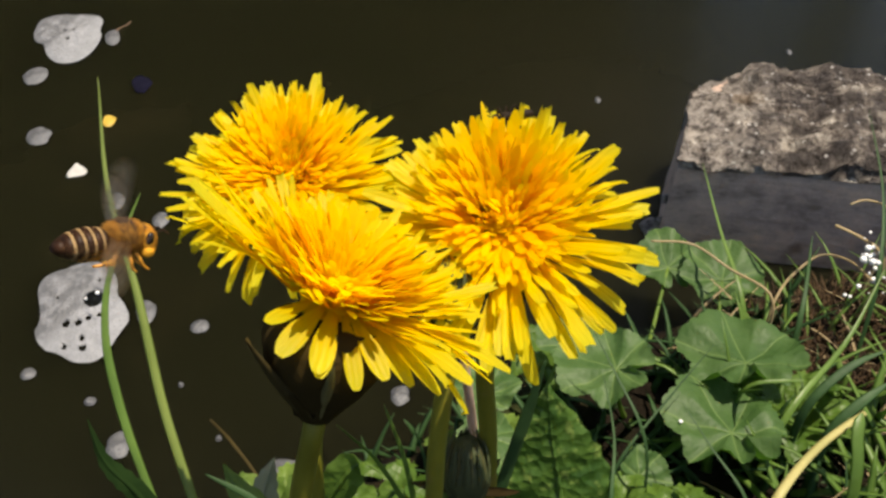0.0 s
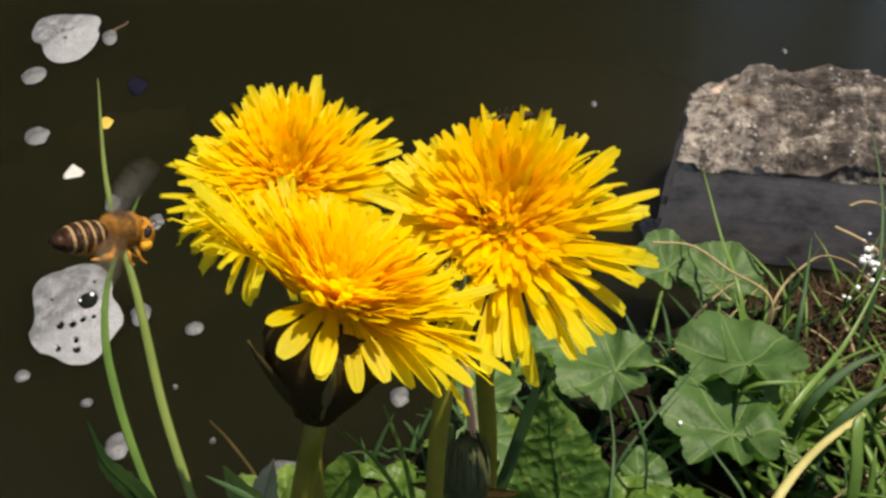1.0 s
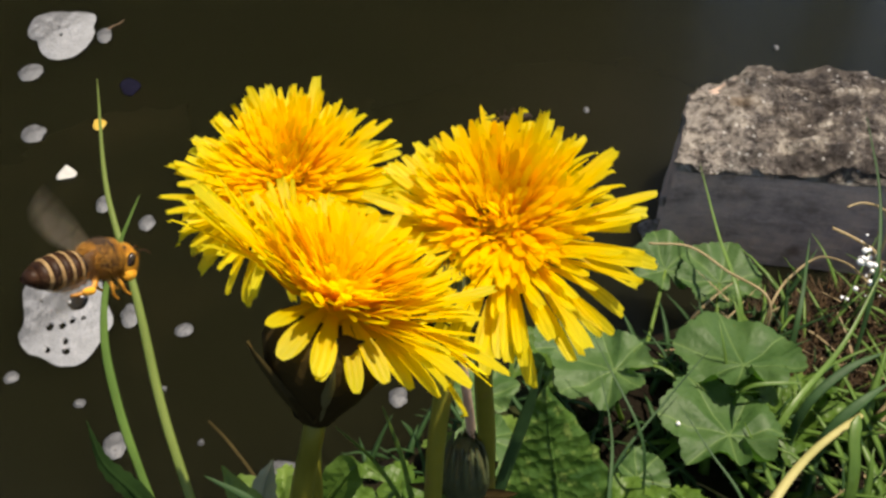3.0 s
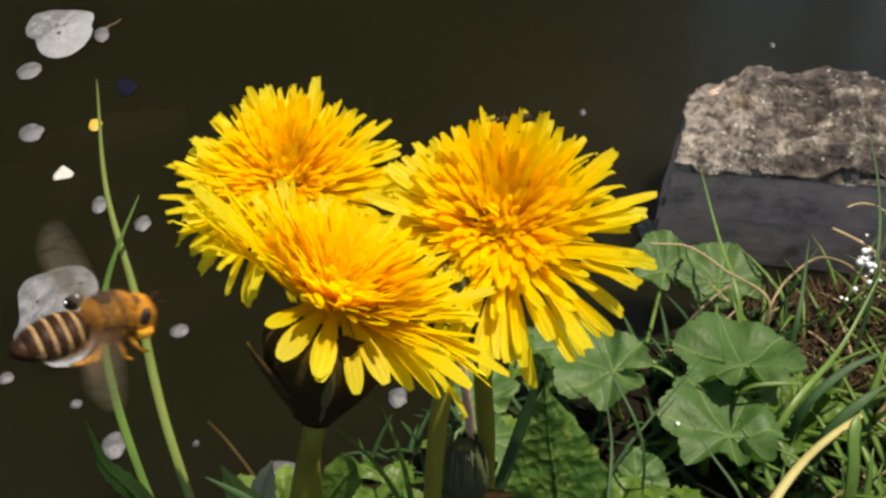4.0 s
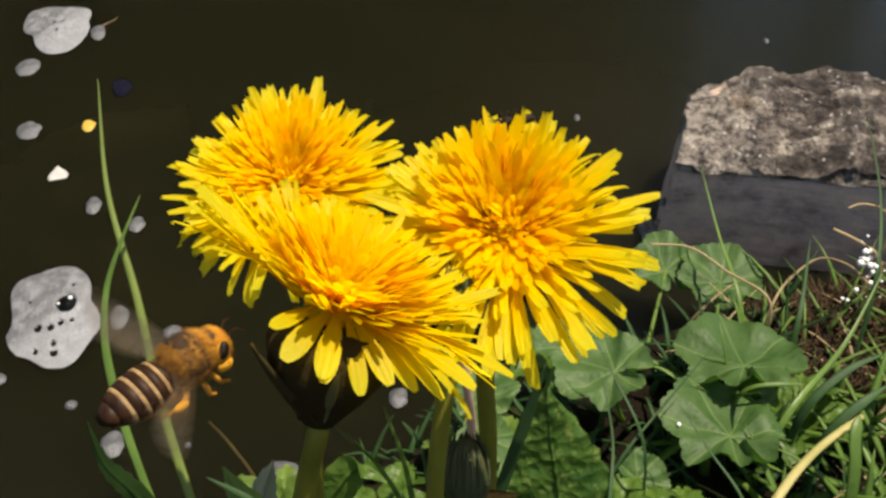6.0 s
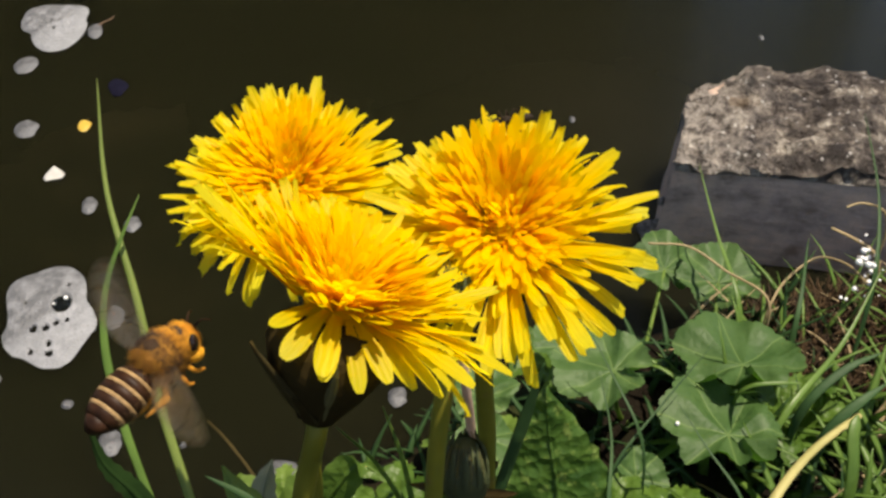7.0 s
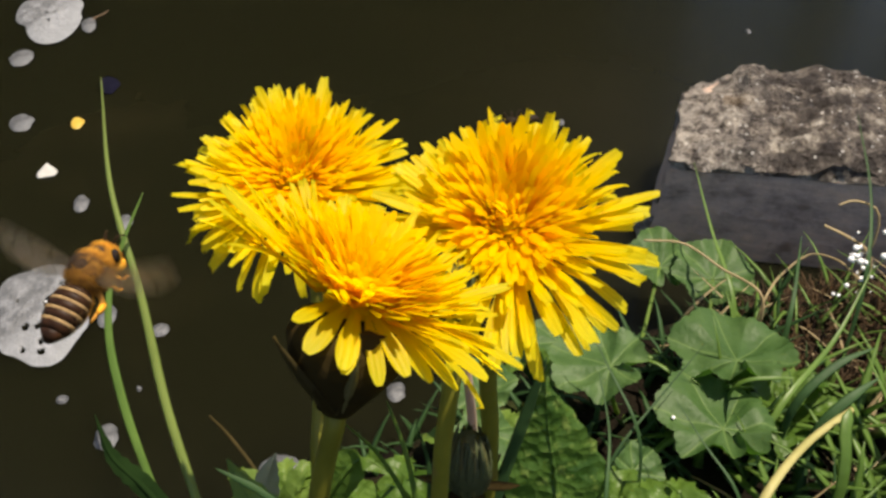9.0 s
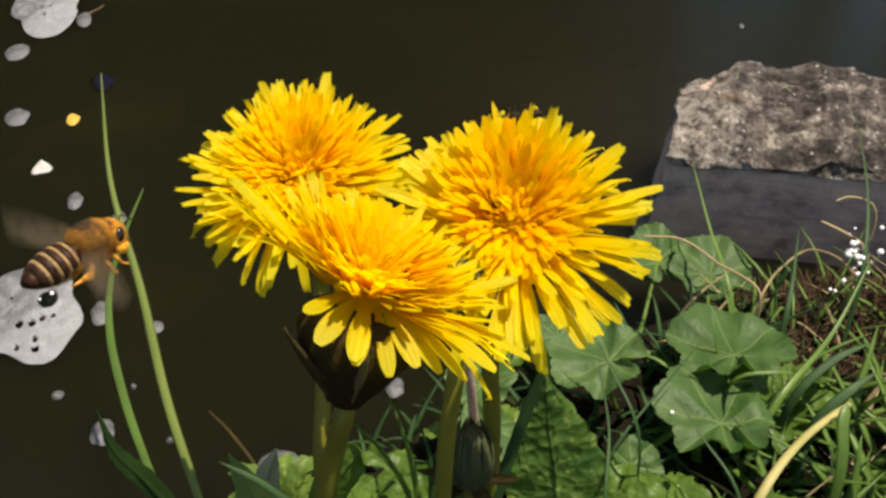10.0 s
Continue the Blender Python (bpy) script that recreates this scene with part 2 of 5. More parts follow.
# Plain white that paints sun glints on dew drops and the big bubble.
GLINT_WHITE = plain("white glint", (0.86, 0.87, 0.88), (0.92, 0.92, 0.92), 500, 0.12, 0.0)
FUR = plain("ginger fur", (0.38, 0.145, 0.008), (0.70, 0.34, 0.024), 900, 0.8, 0.0001, translucent=0.2)
FUR_BROWN = plain("tawny thorax fur", (0.17, 0.068, 0.008), (0.45, 0.21, 0.022), 900, 0.8, 0.0001, translucent=0.15)
FUR_DARK = plain("brown fur", (0.018, 0.009, 0.004), (0.065, 0.031, 0.010), 900, 0.8, 0.0001)
CHITIN = plain("dark brown chitin", (0.014, 0.006, 0.003), (0.038, 0.016, 0.007), 700, 0.50, 0.0001, Specular_IOR_Level=0.15)
BAND = plain("pale hair band", (0.17, 0.10, 0.036), (0.34, 0.225, 0.10), 1500, 0.75, 0.0002)
LEG = plain("amber leg", (0.40, 0.16, 0.02), (0.70, 0.33, 0.04), 900, 0.45, 0.0001)
POLLEN = plain("orange pollen", (0.80, 0.33, 0.02), (0.92, 0.48, 0.03), 1800, 0.8, 0.0003)
EYE = plain("black eye", (0.010, 0.007, 0.006), (0.022, 0.013, 0.01), 900, 0.12, 0.00005)
WING = wing_material()
YELLOW_BIT = plain("yellow petal", (0.42, 0.27, 0.03), (0.52, 0.36, 0.07), 300, 0.5)
WHITE_BIT = plain("white petal", (0.36, 0.36, 0.34), (0.48, 0.48, 0.46), 300, 0.5)
DARK_BIT = plain("blue-black patch", (0.004, 0.004, 0.010), (0.008, 0.008, 0.018), 200, 0.95, Specular_IOR_Level=0.05)
TWIG = plain("twig bark", (0.09, 0.055, 0.03), (0.16, 0.10, 0.06), 300, 0.8)
BLACK = plain("black insect shell", (0.010, 0.007, 0.005), (0.03, 0.02, 0.012), 900, 0.7, 0.0001, Specular_IOR_Level=0.15)


# ---- building tools ----
def finish(bm, name, material, parent=None, label="", smooth=True):
    me = bpy.data.meshes.new(name)
    bm.to_mesh(me)
    bm.free()
    me.materials.append(material)
    if smooth:
        for p in me.polygons:
            p.use_smooth = True
    ob = new(name, me)
    if parent:
        ob.parent = parent
    if label:
        tagged(ob, label)
    return ob


def part(name, bm, material, parent, label=""):
    return finish(bm, name, material, parent, label)


def thing(name, place, label, category, group="", kind=""):
    ob = new(name)
    ob.empty_display_size = 0.002
    ob.matrix_basis = place if isinstance(place, Matrix) else Matrix.Translation(place)
    return tagged(ob, label, category, group, kind)


def spline(points, n):
    """Points of a smooth curve through a few control points, however unevenly they lie."""
    p = [Vector(q) for q in points]
    d = [max((b - a).length, 1e-6) for a, b in zip(p, p[1:])]
    v = [(b - a) / c for a, b, c in zip(p, p[1:], d)]
    m = [v[0]] + [(v[i - 1] * d[i] + v[i] * d[i - 1]) / (d[i] + d[i - 1]) for i in range(1, len(v))] + [v[-1]]
    out = []
    for i in range(len(v)):
        for j in range(n):
            t = j / n
            out.append(p[i] * (2 * t ** 3 - 3 * t * t + 1) + m[i] * (d[i] * (t ** 3 - 2 * t * t + t)) + p[i + 1] * (3 * t * t - 2 * t ** 3) + m[i + 1] * (d[i] * (t ** 3 - t * t)))
    return out + [p[-1]]


def tube(bm, line, width, thick=1.0, sides=8, side_dir=None, cap=True):
    """A tube of elliptic section along a line. width(s): the half-width at s from 0 to 1."""
    rings = []
    prev = Vector(side_dir) if side_dir else Vector((1, 0.2, 0))
    for i, p in enumerate(line):
        t = (line[min(i + 1, len(line) - 1)] - line[max(i - 1, 0)]).normalized()
        a = (prev - prev.dot(t) * t)
        a = a.normalized() if a.length > 1e-6 else t.orthogonal().normalized()
        prev, b = a, t.cross(a)
        w = max(width(i / (len(line) - 1)), 1e-5)
        rings.append([bm.verts.new(p + a * (math.cos(k * 2 * math.pi / sides) * w) + b * (math.sin(k * 2 * math.pi / sides) * w * thick)) for k in range(sides)])
    for r, q in zip(rings, rings[1:]):
        for k in range(sides):
            bm.faces.new((r[k], r[(k + 1) % sides], q[(k + 1) % sides], q[k]))
    if cap:
        bm.faces.new(list(reversed(rings[0])))
        bm.faces.new(rings[-1])
    return bm


def blob(bm, centre, radii, turn=None, seg=14, rings=9, shape=None):
    """An ellipsoid; shape(v) may bend its unit sphere first."""
    verts = []
    m = turn or Matrix.Identity(3)
    for i in range(rings + 1):
        th = math.pi * i / rings
        row = []
        for j in range(seg):
            ph = 2 * math.pi * j / seg
            v = Vector((math.sin(th) * math.cos(ph), math.sin(th) * math.sin(ph), math.cos(th)))
            if shape:
                v = shape(v)
            v = m @ Vector((v.x * radii[0], v.y * radii[1], v.z * radii[2]))
            row.append(bm.verts.new(v + Vector(centre)))
            if i in (0, rings):
                break
        verts.append(row)
    for i in range(rings):
        a, b = verts[i], verts[i + 1]
        for j in range(seg):
            k = (j + 1) % seg
            if len(a) == 1:
                bm.faces.new((a[0], b[j], b[k]))
            elif len(b) == 1:
                bm.faces.new((a[j], b[0], a[k]))
            else:
                bm.faces.new((a[j], b[j], b[k], a[k]))
    return bm


def lathe(bm, profile, sides=20, axis="X", squash=1.0):
    """Turns a profile of (along, radius) round an axis."""
    rings = []
    for a, r in profile:
        row = []
        for k in range(sides):
            c, s = math.cos(2 * math.pi * k / sides) * r, math.sin(2 * math.pi * k / sides) * r
            row.append(bm.verts.new((a, c, s * squash) if axis == "X" else (c, s * squash, a)))
        rings.append(row)
    for r, q in zip(rings, rings[1:]):
        for k in range(sides):
            bm.faces.new((r[k], q[k], q[(k + 1) % sides], r[(k + 1) % sides]))
    bm.faces.new(rings[0])
    bm.faces.new(list(reversed(rings[-1])))
    return bm


def smooth01(t):
    t = min(max(t, 0.0), 1.0)
    return t * t * (3 - 2 * t)


# ---- ground and water ----
SHORE = [(-60, -4), (-3, -0.6), (-0.5, 0.04), (-0.2, 0.12), (-0.12, 0.148), (-0.085, 0.158), (-0.045, 0.174), (-0.015, 0.196), (0.03, 0.226), (0.065, 0.246), (0.10, 0.258), (0.14, 0.268),
         (0.3, 0.28), (0.8, 0.31), (4, 0.6), (60, 5)]


def shore(x):
    for (a, b), (c, d) in zip(SHORE, SHORE[1:]):
        if a <= x <= c:
            return b + (d - b) * (x - a) / (c - a)
    return SHORE[-1][1]


def ground_height(x, y):
    s = shore(x) - y
    h = 0.027 * smooth01((s + 0.012) / 0.035) - 0.02
    if s < 0:
        h -= 0.5 * smooth01(-s / 0.8)
    far = smooth01((y - 14) / 4)
    h += far * 1.4
    if s > 0:
        h += 0.10 * smooth01((s - 0.3) / 1.5) + 0.02
    else:
        h += 0.02 * smooth01((s + 0.012) / 0.012)
    near = math.exp(-(x * x + (y - 0.2) ** 2) / 0.3)
    return h + near * (0.004 * noise.noise((x * 60, y * 60, 0)) + 0.0025 * noise.noise((x * 170, y * 170, 3)))


def steps(lo, hi, fine, reach):
    out, v, d = list(np.arange(lo, hi, fine)), hi, fine
    up = []
    while v < reach:
        up.append(v)
        d *= 1.28
        v += d
    down, v, d = [], lo - fine, fine
    while v > -reach:
        down.append(v)
        d *= 1.28
        v -= d
    return list(reversed(down)) + out + up + [reach]


def build_ground():
    bm = bmesh.new()
    xs, ys = steps(-0.16, 0.26, 0.004, 90), steps(0.02, 0.34, 0.004, 90)
    grid = [[bm.verts.new((x, y, ground_height(x, y))) for x in xs] for y in ys]
    for a, b in zip(grid, grid[1:]):
        for i in range(len(xs) - 1):
            bm.faces.new((a[i], a[i + 1], b[i + 1], b[i]))
    tagged(finish(bm, "ground", SOIL), "dark damp soil of a pond bank, mossy in places", "ground", kind="structure")


def build_water():
    bm = bmesh.new()
    xs, ys = (-70, -1, -0.3, 0.3, 1, 70), (-8, 0, 0.2, 0.6, 2, 17)
    grid = [[bm.verts.new((x, y, 0)) for x in xs] for y in ys]
    for a, b in zip(grid, grid[1:]):
        for i in range(len(xs) - 1):
            bm.faces.new((a[i], a[i + 1], b[i + 1], b[i]))
    tagged(finish(bm, "water", WATER), "still murky olive pond water", "water", kind="structure")


def build_unseen_woods():
    """Unseen trees added on the far bank; they darken what the water mirrors."""
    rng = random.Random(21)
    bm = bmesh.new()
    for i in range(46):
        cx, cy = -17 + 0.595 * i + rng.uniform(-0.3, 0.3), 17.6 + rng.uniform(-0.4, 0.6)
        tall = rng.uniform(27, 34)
        thin = smooth01((i - 29) / 8)          # the wood is thinner towards one end, to leave a paler reflection there
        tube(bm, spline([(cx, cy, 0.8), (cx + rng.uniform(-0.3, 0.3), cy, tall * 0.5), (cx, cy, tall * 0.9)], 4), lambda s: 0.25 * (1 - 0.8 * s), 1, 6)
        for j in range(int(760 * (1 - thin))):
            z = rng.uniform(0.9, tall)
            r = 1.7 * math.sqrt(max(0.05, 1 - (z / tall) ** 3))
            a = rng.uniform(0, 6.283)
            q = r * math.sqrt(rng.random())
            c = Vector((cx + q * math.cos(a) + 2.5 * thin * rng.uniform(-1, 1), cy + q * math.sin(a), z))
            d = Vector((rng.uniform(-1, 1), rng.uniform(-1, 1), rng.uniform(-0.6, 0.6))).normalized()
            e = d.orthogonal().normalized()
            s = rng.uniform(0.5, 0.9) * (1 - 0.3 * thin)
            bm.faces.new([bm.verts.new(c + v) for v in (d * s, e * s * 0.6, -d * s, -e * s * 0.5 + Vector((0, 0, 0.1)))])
    tagged(finish(bm, "far_woods", WOODS), "unseen dark green trees added so that the pond mirrors something dark", "trees", kind="stuff")


# ---- stone block ----
def build_stone():
    t = thing("stone_block", pose(0.0895, 0.3085, 0, 0, 0, -8), "dark slate stone block with a rough weathered pale top", "stone")
    long, deep, top = 0.24, 0.078, 0.0482
    rnd = lambda p, s, k=0: noise.noise((p[0] * s, p[1] * s, p[2] * s + k))  # noqa: E731

    def slab(z0, z1, n, rough, over, name, material, label):
        bm = bmesh.new()
        bmesh.ops.create_cube(bm, size=1)
        bmesh.ops.subdivide_edges(bm, edges=bm.edges[:], cuts=n, use_grid_fill=True)
        for v in bm.verts:
            u, w, q = v.co.x + 0.5, v.co.y + 0.5, v.co.z + 0.5
            x = u * long + (0.13 * w * deep + 0.75 * max(0.0, w * deep - 0.052)) * (1 - u) - over * (1 - u)
            y = w * (deep + 2 * over) - over
            z = z0 + q * (z1 - z0)
            if name == "block_body":        # the sides lean outward towards the foot
                x -= 0.10 * (top - z) * (1 - u) ** 6
                y -= 0.04 * (top - z) * (1 - w) ** 3
            p = (x, y, z)
            edge = min(u, 1 - u, w, 1 - w)
            k = rough * (0.6 + 1.2 * smooth01(q))
            v.co = (x + k * rnd(p, 55) + 0.5 * k * rnd(p, 160, 5), y + k * rnd(p, 55, 9) + 0.4 * k * rnd(p, 160, 2),
                    z + q * (k * 1.2 * rnd(p, 38, 4) + 0.8 * k * rnd(p, 120, 7) + 0.5 * k * rnd(p, 330, 1)) - q * 0.004 * smooth01(1 - edge * 14) * (rough > 0.001))
            if name == "weathered_top":        # a broken step at the far corner of the short end
                v.co.z -= 0.0052 * q * smooth01((0.024 - (x - 0.13 * y)) / 0.004) * smooth01((y - 0.048) / 0.006)
            # a bite out of the near side of the short end
            d = (Vector((x, y, 0)) - Vector((0.0085, 0.0440, 0))).length
            if name == "weathered_top" and d < 0.0060:
                v.co.z -= 0.016 * smooth01(3.0 * (1 - d / 0.0060))
        return part(name, bm, material, t, label)

    slab(-0.06, top - 0.0036, 24, 0.0004, 0.0, "block_body", SLATE, "dark grey slate side, smooth and damp")
    slab(top - 0.0040, top + 0.004, 90, 0.0026, 0.0012, "weathered_top", STONE, "rough pale lichen-mottled top")
    # broken chips along the lower edge of the short end
    for i, (x, y, z, r) in enumerate(((-0.0045, 0.004, 0.004, 0.004), (-0.0035, 0.001, 0.014, 0.0026), (-0.002, 0.004, 0.024, 0.0025), (0.004, -0.006, 0.002, 0.003), (-0.0055, 0.013, 0.001, 0.0045), (-0.004, -0.004, 0.002, 0.003))):
        bm = bmesh.new()
        blob(bm, (x, y, z), (r, r * 0.8, r * 0.9), seg=10, rings=7, shape=lambda v: v * (1 + 0.35 * noise.noise(v * 2 + Vector((i, 0, 0)))))
        part("chip", bm, STONE, t)


# ---- dandelions ----
def ligule(length, width, bend, twist, seed, material, spoon=False):
    """One strap-shaped floret along +y, its face up, with a toothed tip."""
    rng = random.Random(seed)
    bm = bmesh.new()
    rows = []
    for s in (0.0, 0.2, 0.4, 0.6, 0.76, 0.87, 0.95, 1.0):
        w = width * (0.36 + 0.64 * smooth01((s - 0.12) / 0.62)) * math.sqrt(max(0.34 if width > 0.0009 else 0.05, 1 - max(0.0, (s - 0.80) / 0.215) ** 2)) * 0.5
        if spoon:           # narrow at its foot, rounded at its end
            w = width * 0.5 * (0.30 + 0.70 * smooth01((s - 0.1) / 0.6)) * math.sqrt(max(0.14, 1 - max(0.0, (s - 0.76) / 0.245) ** 2))
        y = length * s
        a = bend * s * s
        zc = -length * a * 0.5
        tw = twist * s
        row = []
        for k in (-1, 0, 1):
            z = zc + (0.22 * w if k else -0.16 * w) * (1 - 0.4 * s)
            yy = y * (1 - 0.08 * abs(a)) - (rng.random() * 0.55 * width if s == 1.0 and not spoon else 0)
            row.append(bm.verts.new((k * w * math.cos(tw), yy, z + k * w * math.sin(tw))))
        rows.append(row)
    for a, b in zip(rows, rows[1:]):
        bm.faces.new((a[0], a[1], b[1], b[0]))
        bm.faces.new((a[1], a[2], b[2], b[1]))
    me = bpy.data.meshes.new("petal")
    bm.to_mesh(me)
    bm.free()
    me.materials.append(material)
    for p in me.polygons:
        p.use_smooth = True
    return me


RNG = random.Random(11)
LIGULES = []        # inner to outer: seven classes of four shapes each
for k in range(7):
    f = k / 6
    LIGULES.append([ligule(0.0098 + 0.0046 * f + RNG.uniform(-0.0006, 0.0006), 0.00038 + 0.00127 * f ** 1.1, RNG.uniform(-0.35, 0.60) * (0.5 + 0.7 * f), RNG.uniform(-0.5, 0.5), 100 * k + j, PETAL_INNER if k < 3 else PETAL)
                    for j in range(6)])

SPOONS = [ligule(0.0144, 0.00165, b, tw, 900 + j, PETAL, True) for j, (b, tw) in enumerate(((0.35, 0.3), (0.15, -0.4), (0.5, 0.2), (0.25, -0.2), (0.4, 0.5), (0.1, 0.1)))]


def bract_mesh(length, width, curl, material):
    bm = bmesh.new()
    rows = []
    n = 7
    y, z, a = 0.0, 0.0, 0.0
    for i in range(n + 1):
        s = i / n
        w = width * 0.5 * (math.sin(math.pi * min(1, 0.28 + 0.72 * s)) ** 0.8 + 0.02)
        rows.append([bm.verts.new((q * w, y, z + 0.25 * abs(q) * w + h)) for q, h in ((-1, 0), (0, -0.0001), (1, 0), (0, 0.0003))])
        a += curl / n
        y += length / n * math.cos(a)
        z += length / n * math.sin(a)
    for r, q in zip(rows, rows[1:]):
        for k in range(4):
            bm.faces.new((r[k], r[(k + 1) % 4], q[(k + 1) % 4], q[k]))
    me = bpy.data.meshes.new("bract")
    bm.to_mesh(me)
    bm.free()
    me.materials.append(material)
    for p in me.polygons:
        p.use_smooth = True
    return me


BRACTS_UP = [bract_mesh(0.0086, 0.0034, 0.75, BRACT_SHADED), bract_mesh(0.0082, 0.0012, 0.75, BRACT_EDGE)]
BRACTS_OUT = [bract_mesh(0.0112, 0.0044, 0.25, BRACT), bract_mesh(0.0104, 0.0040, 0.45, BRACT_SHADED), bract_mesh(0.0108, 0.0013, 0.35, BRACT_EDGE)]


def mixed(table, u):
    """The value at u of a short table of (u, value)."""
    for (a, p), (b, q) in zip(table, table[1:]):
        if u <= b:
            return p + (q - p) * max(0.0, (u - a) / (b - a))
    return table[-1][1]


REACH = [(0.0, 0.02), (0.12, 0.17), (0.4, 0.46), (0.7, 0.78), (0.84, 0.95), (1.0, 1.0)]      # how far out the tip of a floret lies, from the middle to the rim
RISE = [(0.0, 0.30), (0.12, 0.33), (0.4, 0.37), (0.7, 0.30), (0.84, 0.20), (1.0, 0.05)]      # how high it lies


def dandelion(head, lean, radius, count, stem_points, label, seed, tall=1.0, level=0.0, slope=0.12, side=0.0, loose=1.0, stem_r=0.0016, rim=1.0, gaps=(), curled=(), base=1.0, nod=0.15, cup_lean=None):
    """head: the middle of the flower's base; lean: degrees of its axis; cup_lean: of the cup below it, where that differs. tall: height of the middle florets;
    level, slope, side: height of the rim, how much higher it is at the back than in front, and at +x than at -x; nod: how much higher the middle is at its back;
    gaps: (from, to, thins) stretches of the rim in degrees, counted from the back; curled: (degrees, reach, height, width, turn of its face) of single broad petals."""
    rng = random.Random(seed)
    foot = stem_points[-1]
    t = thing("dandelion", foot, label, "flower", "dandelions on the bank")
    back = Matrix.Translation(-Vector(foot))
    axis = pose(*head, *lean)
    under = pose(*head, *(cup_lean or lean))
    inner = under.to_3x3() @ Vector((0, 0, 1))
    h = Vector(head)
    bm = bmesh.new()
    tube(bm, [p - Vector(foot) for p in spline([h - inner * 0.010, h - inner * 0.0125] + [Vector(p) for p in stem_points], 8)], lambda s: stem_r * (0.92 + 0.18 * s), 1.0, 12)
    part("stem", bm, STEM, t)
    size = radius / 0.0195
    wide = Matrix.Diagonal((size * base, size * base, size, 1))
    bm = bmesh.new()
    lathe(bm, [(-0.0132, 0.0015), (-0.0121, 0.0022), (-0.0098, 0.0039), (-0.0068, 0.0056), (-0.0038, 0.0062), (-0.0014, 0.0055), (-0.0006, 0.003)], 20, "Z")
    cup = part("flower_base", bm, BRACT_SHADED, t, "dark green bracts cup, darkened for the shade under the petals")
    cup.matrix_local = back @ under @ wide
    for ring, (meshes, n, z, r, tilt) in enumerate(((BRACTS_UP, 16, -0.0118, 0.0022, 55), (BRACTS_OUT, 10, -0.0128, 0.0015, 55))):
        for i in range(n):
            ph = 360 * (i + 0.3 * rng.random() + 0.4 * ring) / n
            ob = new("bract", meshes[i % 3 if ring else (1 if i % 5 == 2 else 0)])
            ob.parent = t
            ob.matrix_local = back @ under @ wide @ pose(0, 0, 0, 0, 0, ph) @ pose(0, r, z, tilt + rng.uniform(-9, 9) * (1 + 0.6 * ring), rng.uniform(-12, 12) * ring, rng.uniform(-8, 8))
    bm = bmesh.new()
    lathe(bm, [(-0.0022, 0.0030), (-0.0012, 0.0046), (0.0004, 0.0052), (0.0018, 0.0046), (0.0030, 0.0034), (0.0037, 0.0018), (0.0040, 0.0005)], 18, "Z")
    bed = part("floret_bed", bm, INNER, t, "orange-yellow bed of the florets")
    bed.matrix_local = back @ axis @ Matrix.Diagonal((0.72 * size, 0.72 * size, 1.1 * size, 1))

    def tip(u, ph):
        """Reach and height of a floret's tip, in flower radii."""
        f = smooth01((u - 0.45) / 0.4)
        c, s = math.cos(ph), -math.sin(ph)
        z = mixed(RISE, u) * (tall + (1 - tall) * f)
        return mixed(REACH, u), z + f * (level + slope * c + side * s) + nod * (1 - f) * c * min(1.0, u / 0.2)

    # the crowd of narrow florets in the middle, each bent outward and curled at its end
    bm = bmesh.new()
    n = 560
    for i in range(n):
        u = 0.47 * (i + 0.5) / n
        ph = i * 2.39996 + rng.uniform(-0.2, 0.2)
        reach, high = tip(u, ph)
        reach += 0.05 * rng.uniform(-1, 1)
        high *= rng.uniform(0.72, 1.16)
        r, z0 = 0.24 * math.sqrt(u), 0.10 * (1 - u)
        out, across = Vector((-math.sin(ph), math.cos(ph), 0)), Vector((math.cos(ph), math.sin(ph), 0))
        sway = rng.uniform(-0.09, 0.09)
        a0 = rng.uniform(-0.8, 0.8)
        w = (0.019 + 0.020 * u) * rng.uniform(0.7, 1.3)
        curl = rng.uniform(-0.5, 1.6)
        rows = []
        for s in (0.0, 0.25, 0.5, 0.72, 0.9, 1.0):
            c = out * (r + (reach - r) * (0.55 * s + 0.45 * s * s)) + Vector((0, 0, z0 + (high - z0) * (1.25 * s - 0.25 * s * s - 0.10 * curl * max(0, s - 0.7)))) + across * (sway * s * s)
            a = a0 + curl * 0.6 * s
            q = w * (0.55 + 0.6 * s) * (0.35 if s == 1.0 else 1.0)
            tw = across * math.cos(a) + Vector((0, 0, 1)) * math.sin(a) * 0.4 + out * math.sin(a) * 0.8
            rows.append([bm.verts.new((c - tw * q) * radius), bm.verts.new((c + tw * q) * radius)])
        for p, e in zip(rows, rows[1:]):
            bm.faces.new((p[0], p[1], e[1], e[0]))
    mid = part("floret_cushion", bm, INNER, t, "fine orange-yellow florets of the middle")
    tagged(mid, kind="stuff")
    mid.matrix_local = back @ axis

    def petal(ph, reach, high, k, w, r, z0=0.0, roll=20, shapes=None, face=0):
        ob = new("petal", (shapes or LIGULES[k])[rng.randrange(6)])
        ob.parent = t
        ln = math.hypot(reach - r, high - z0) * radius
        g = ln / (0.0098 + 0.0046 * k / 6)
        ob.matrix_local = back @ axis @ pose(0, 0, 0, 0, 0, ph) @ pose(0, r * radius, z0 * radius, math.degrees(math.atan2(high - z0, reach - r)), face + rng.uniform(-roll, roll), rng.uniform(-8, 8) * loose) @ Matrix.Diagonal((w * size, g, g, 1))

    for i in range(count):
        u = 0.30 + 0.70 * (i + 0.5) / count
        deg = (i * 137.508 + rng.uniform(-9, 9)) % 360
        skip = max([thin for lo, hi, thin in gaps if lo < deg < hi and u > 0.5] + [0.0])
        if rng.random() < skip:
            continue
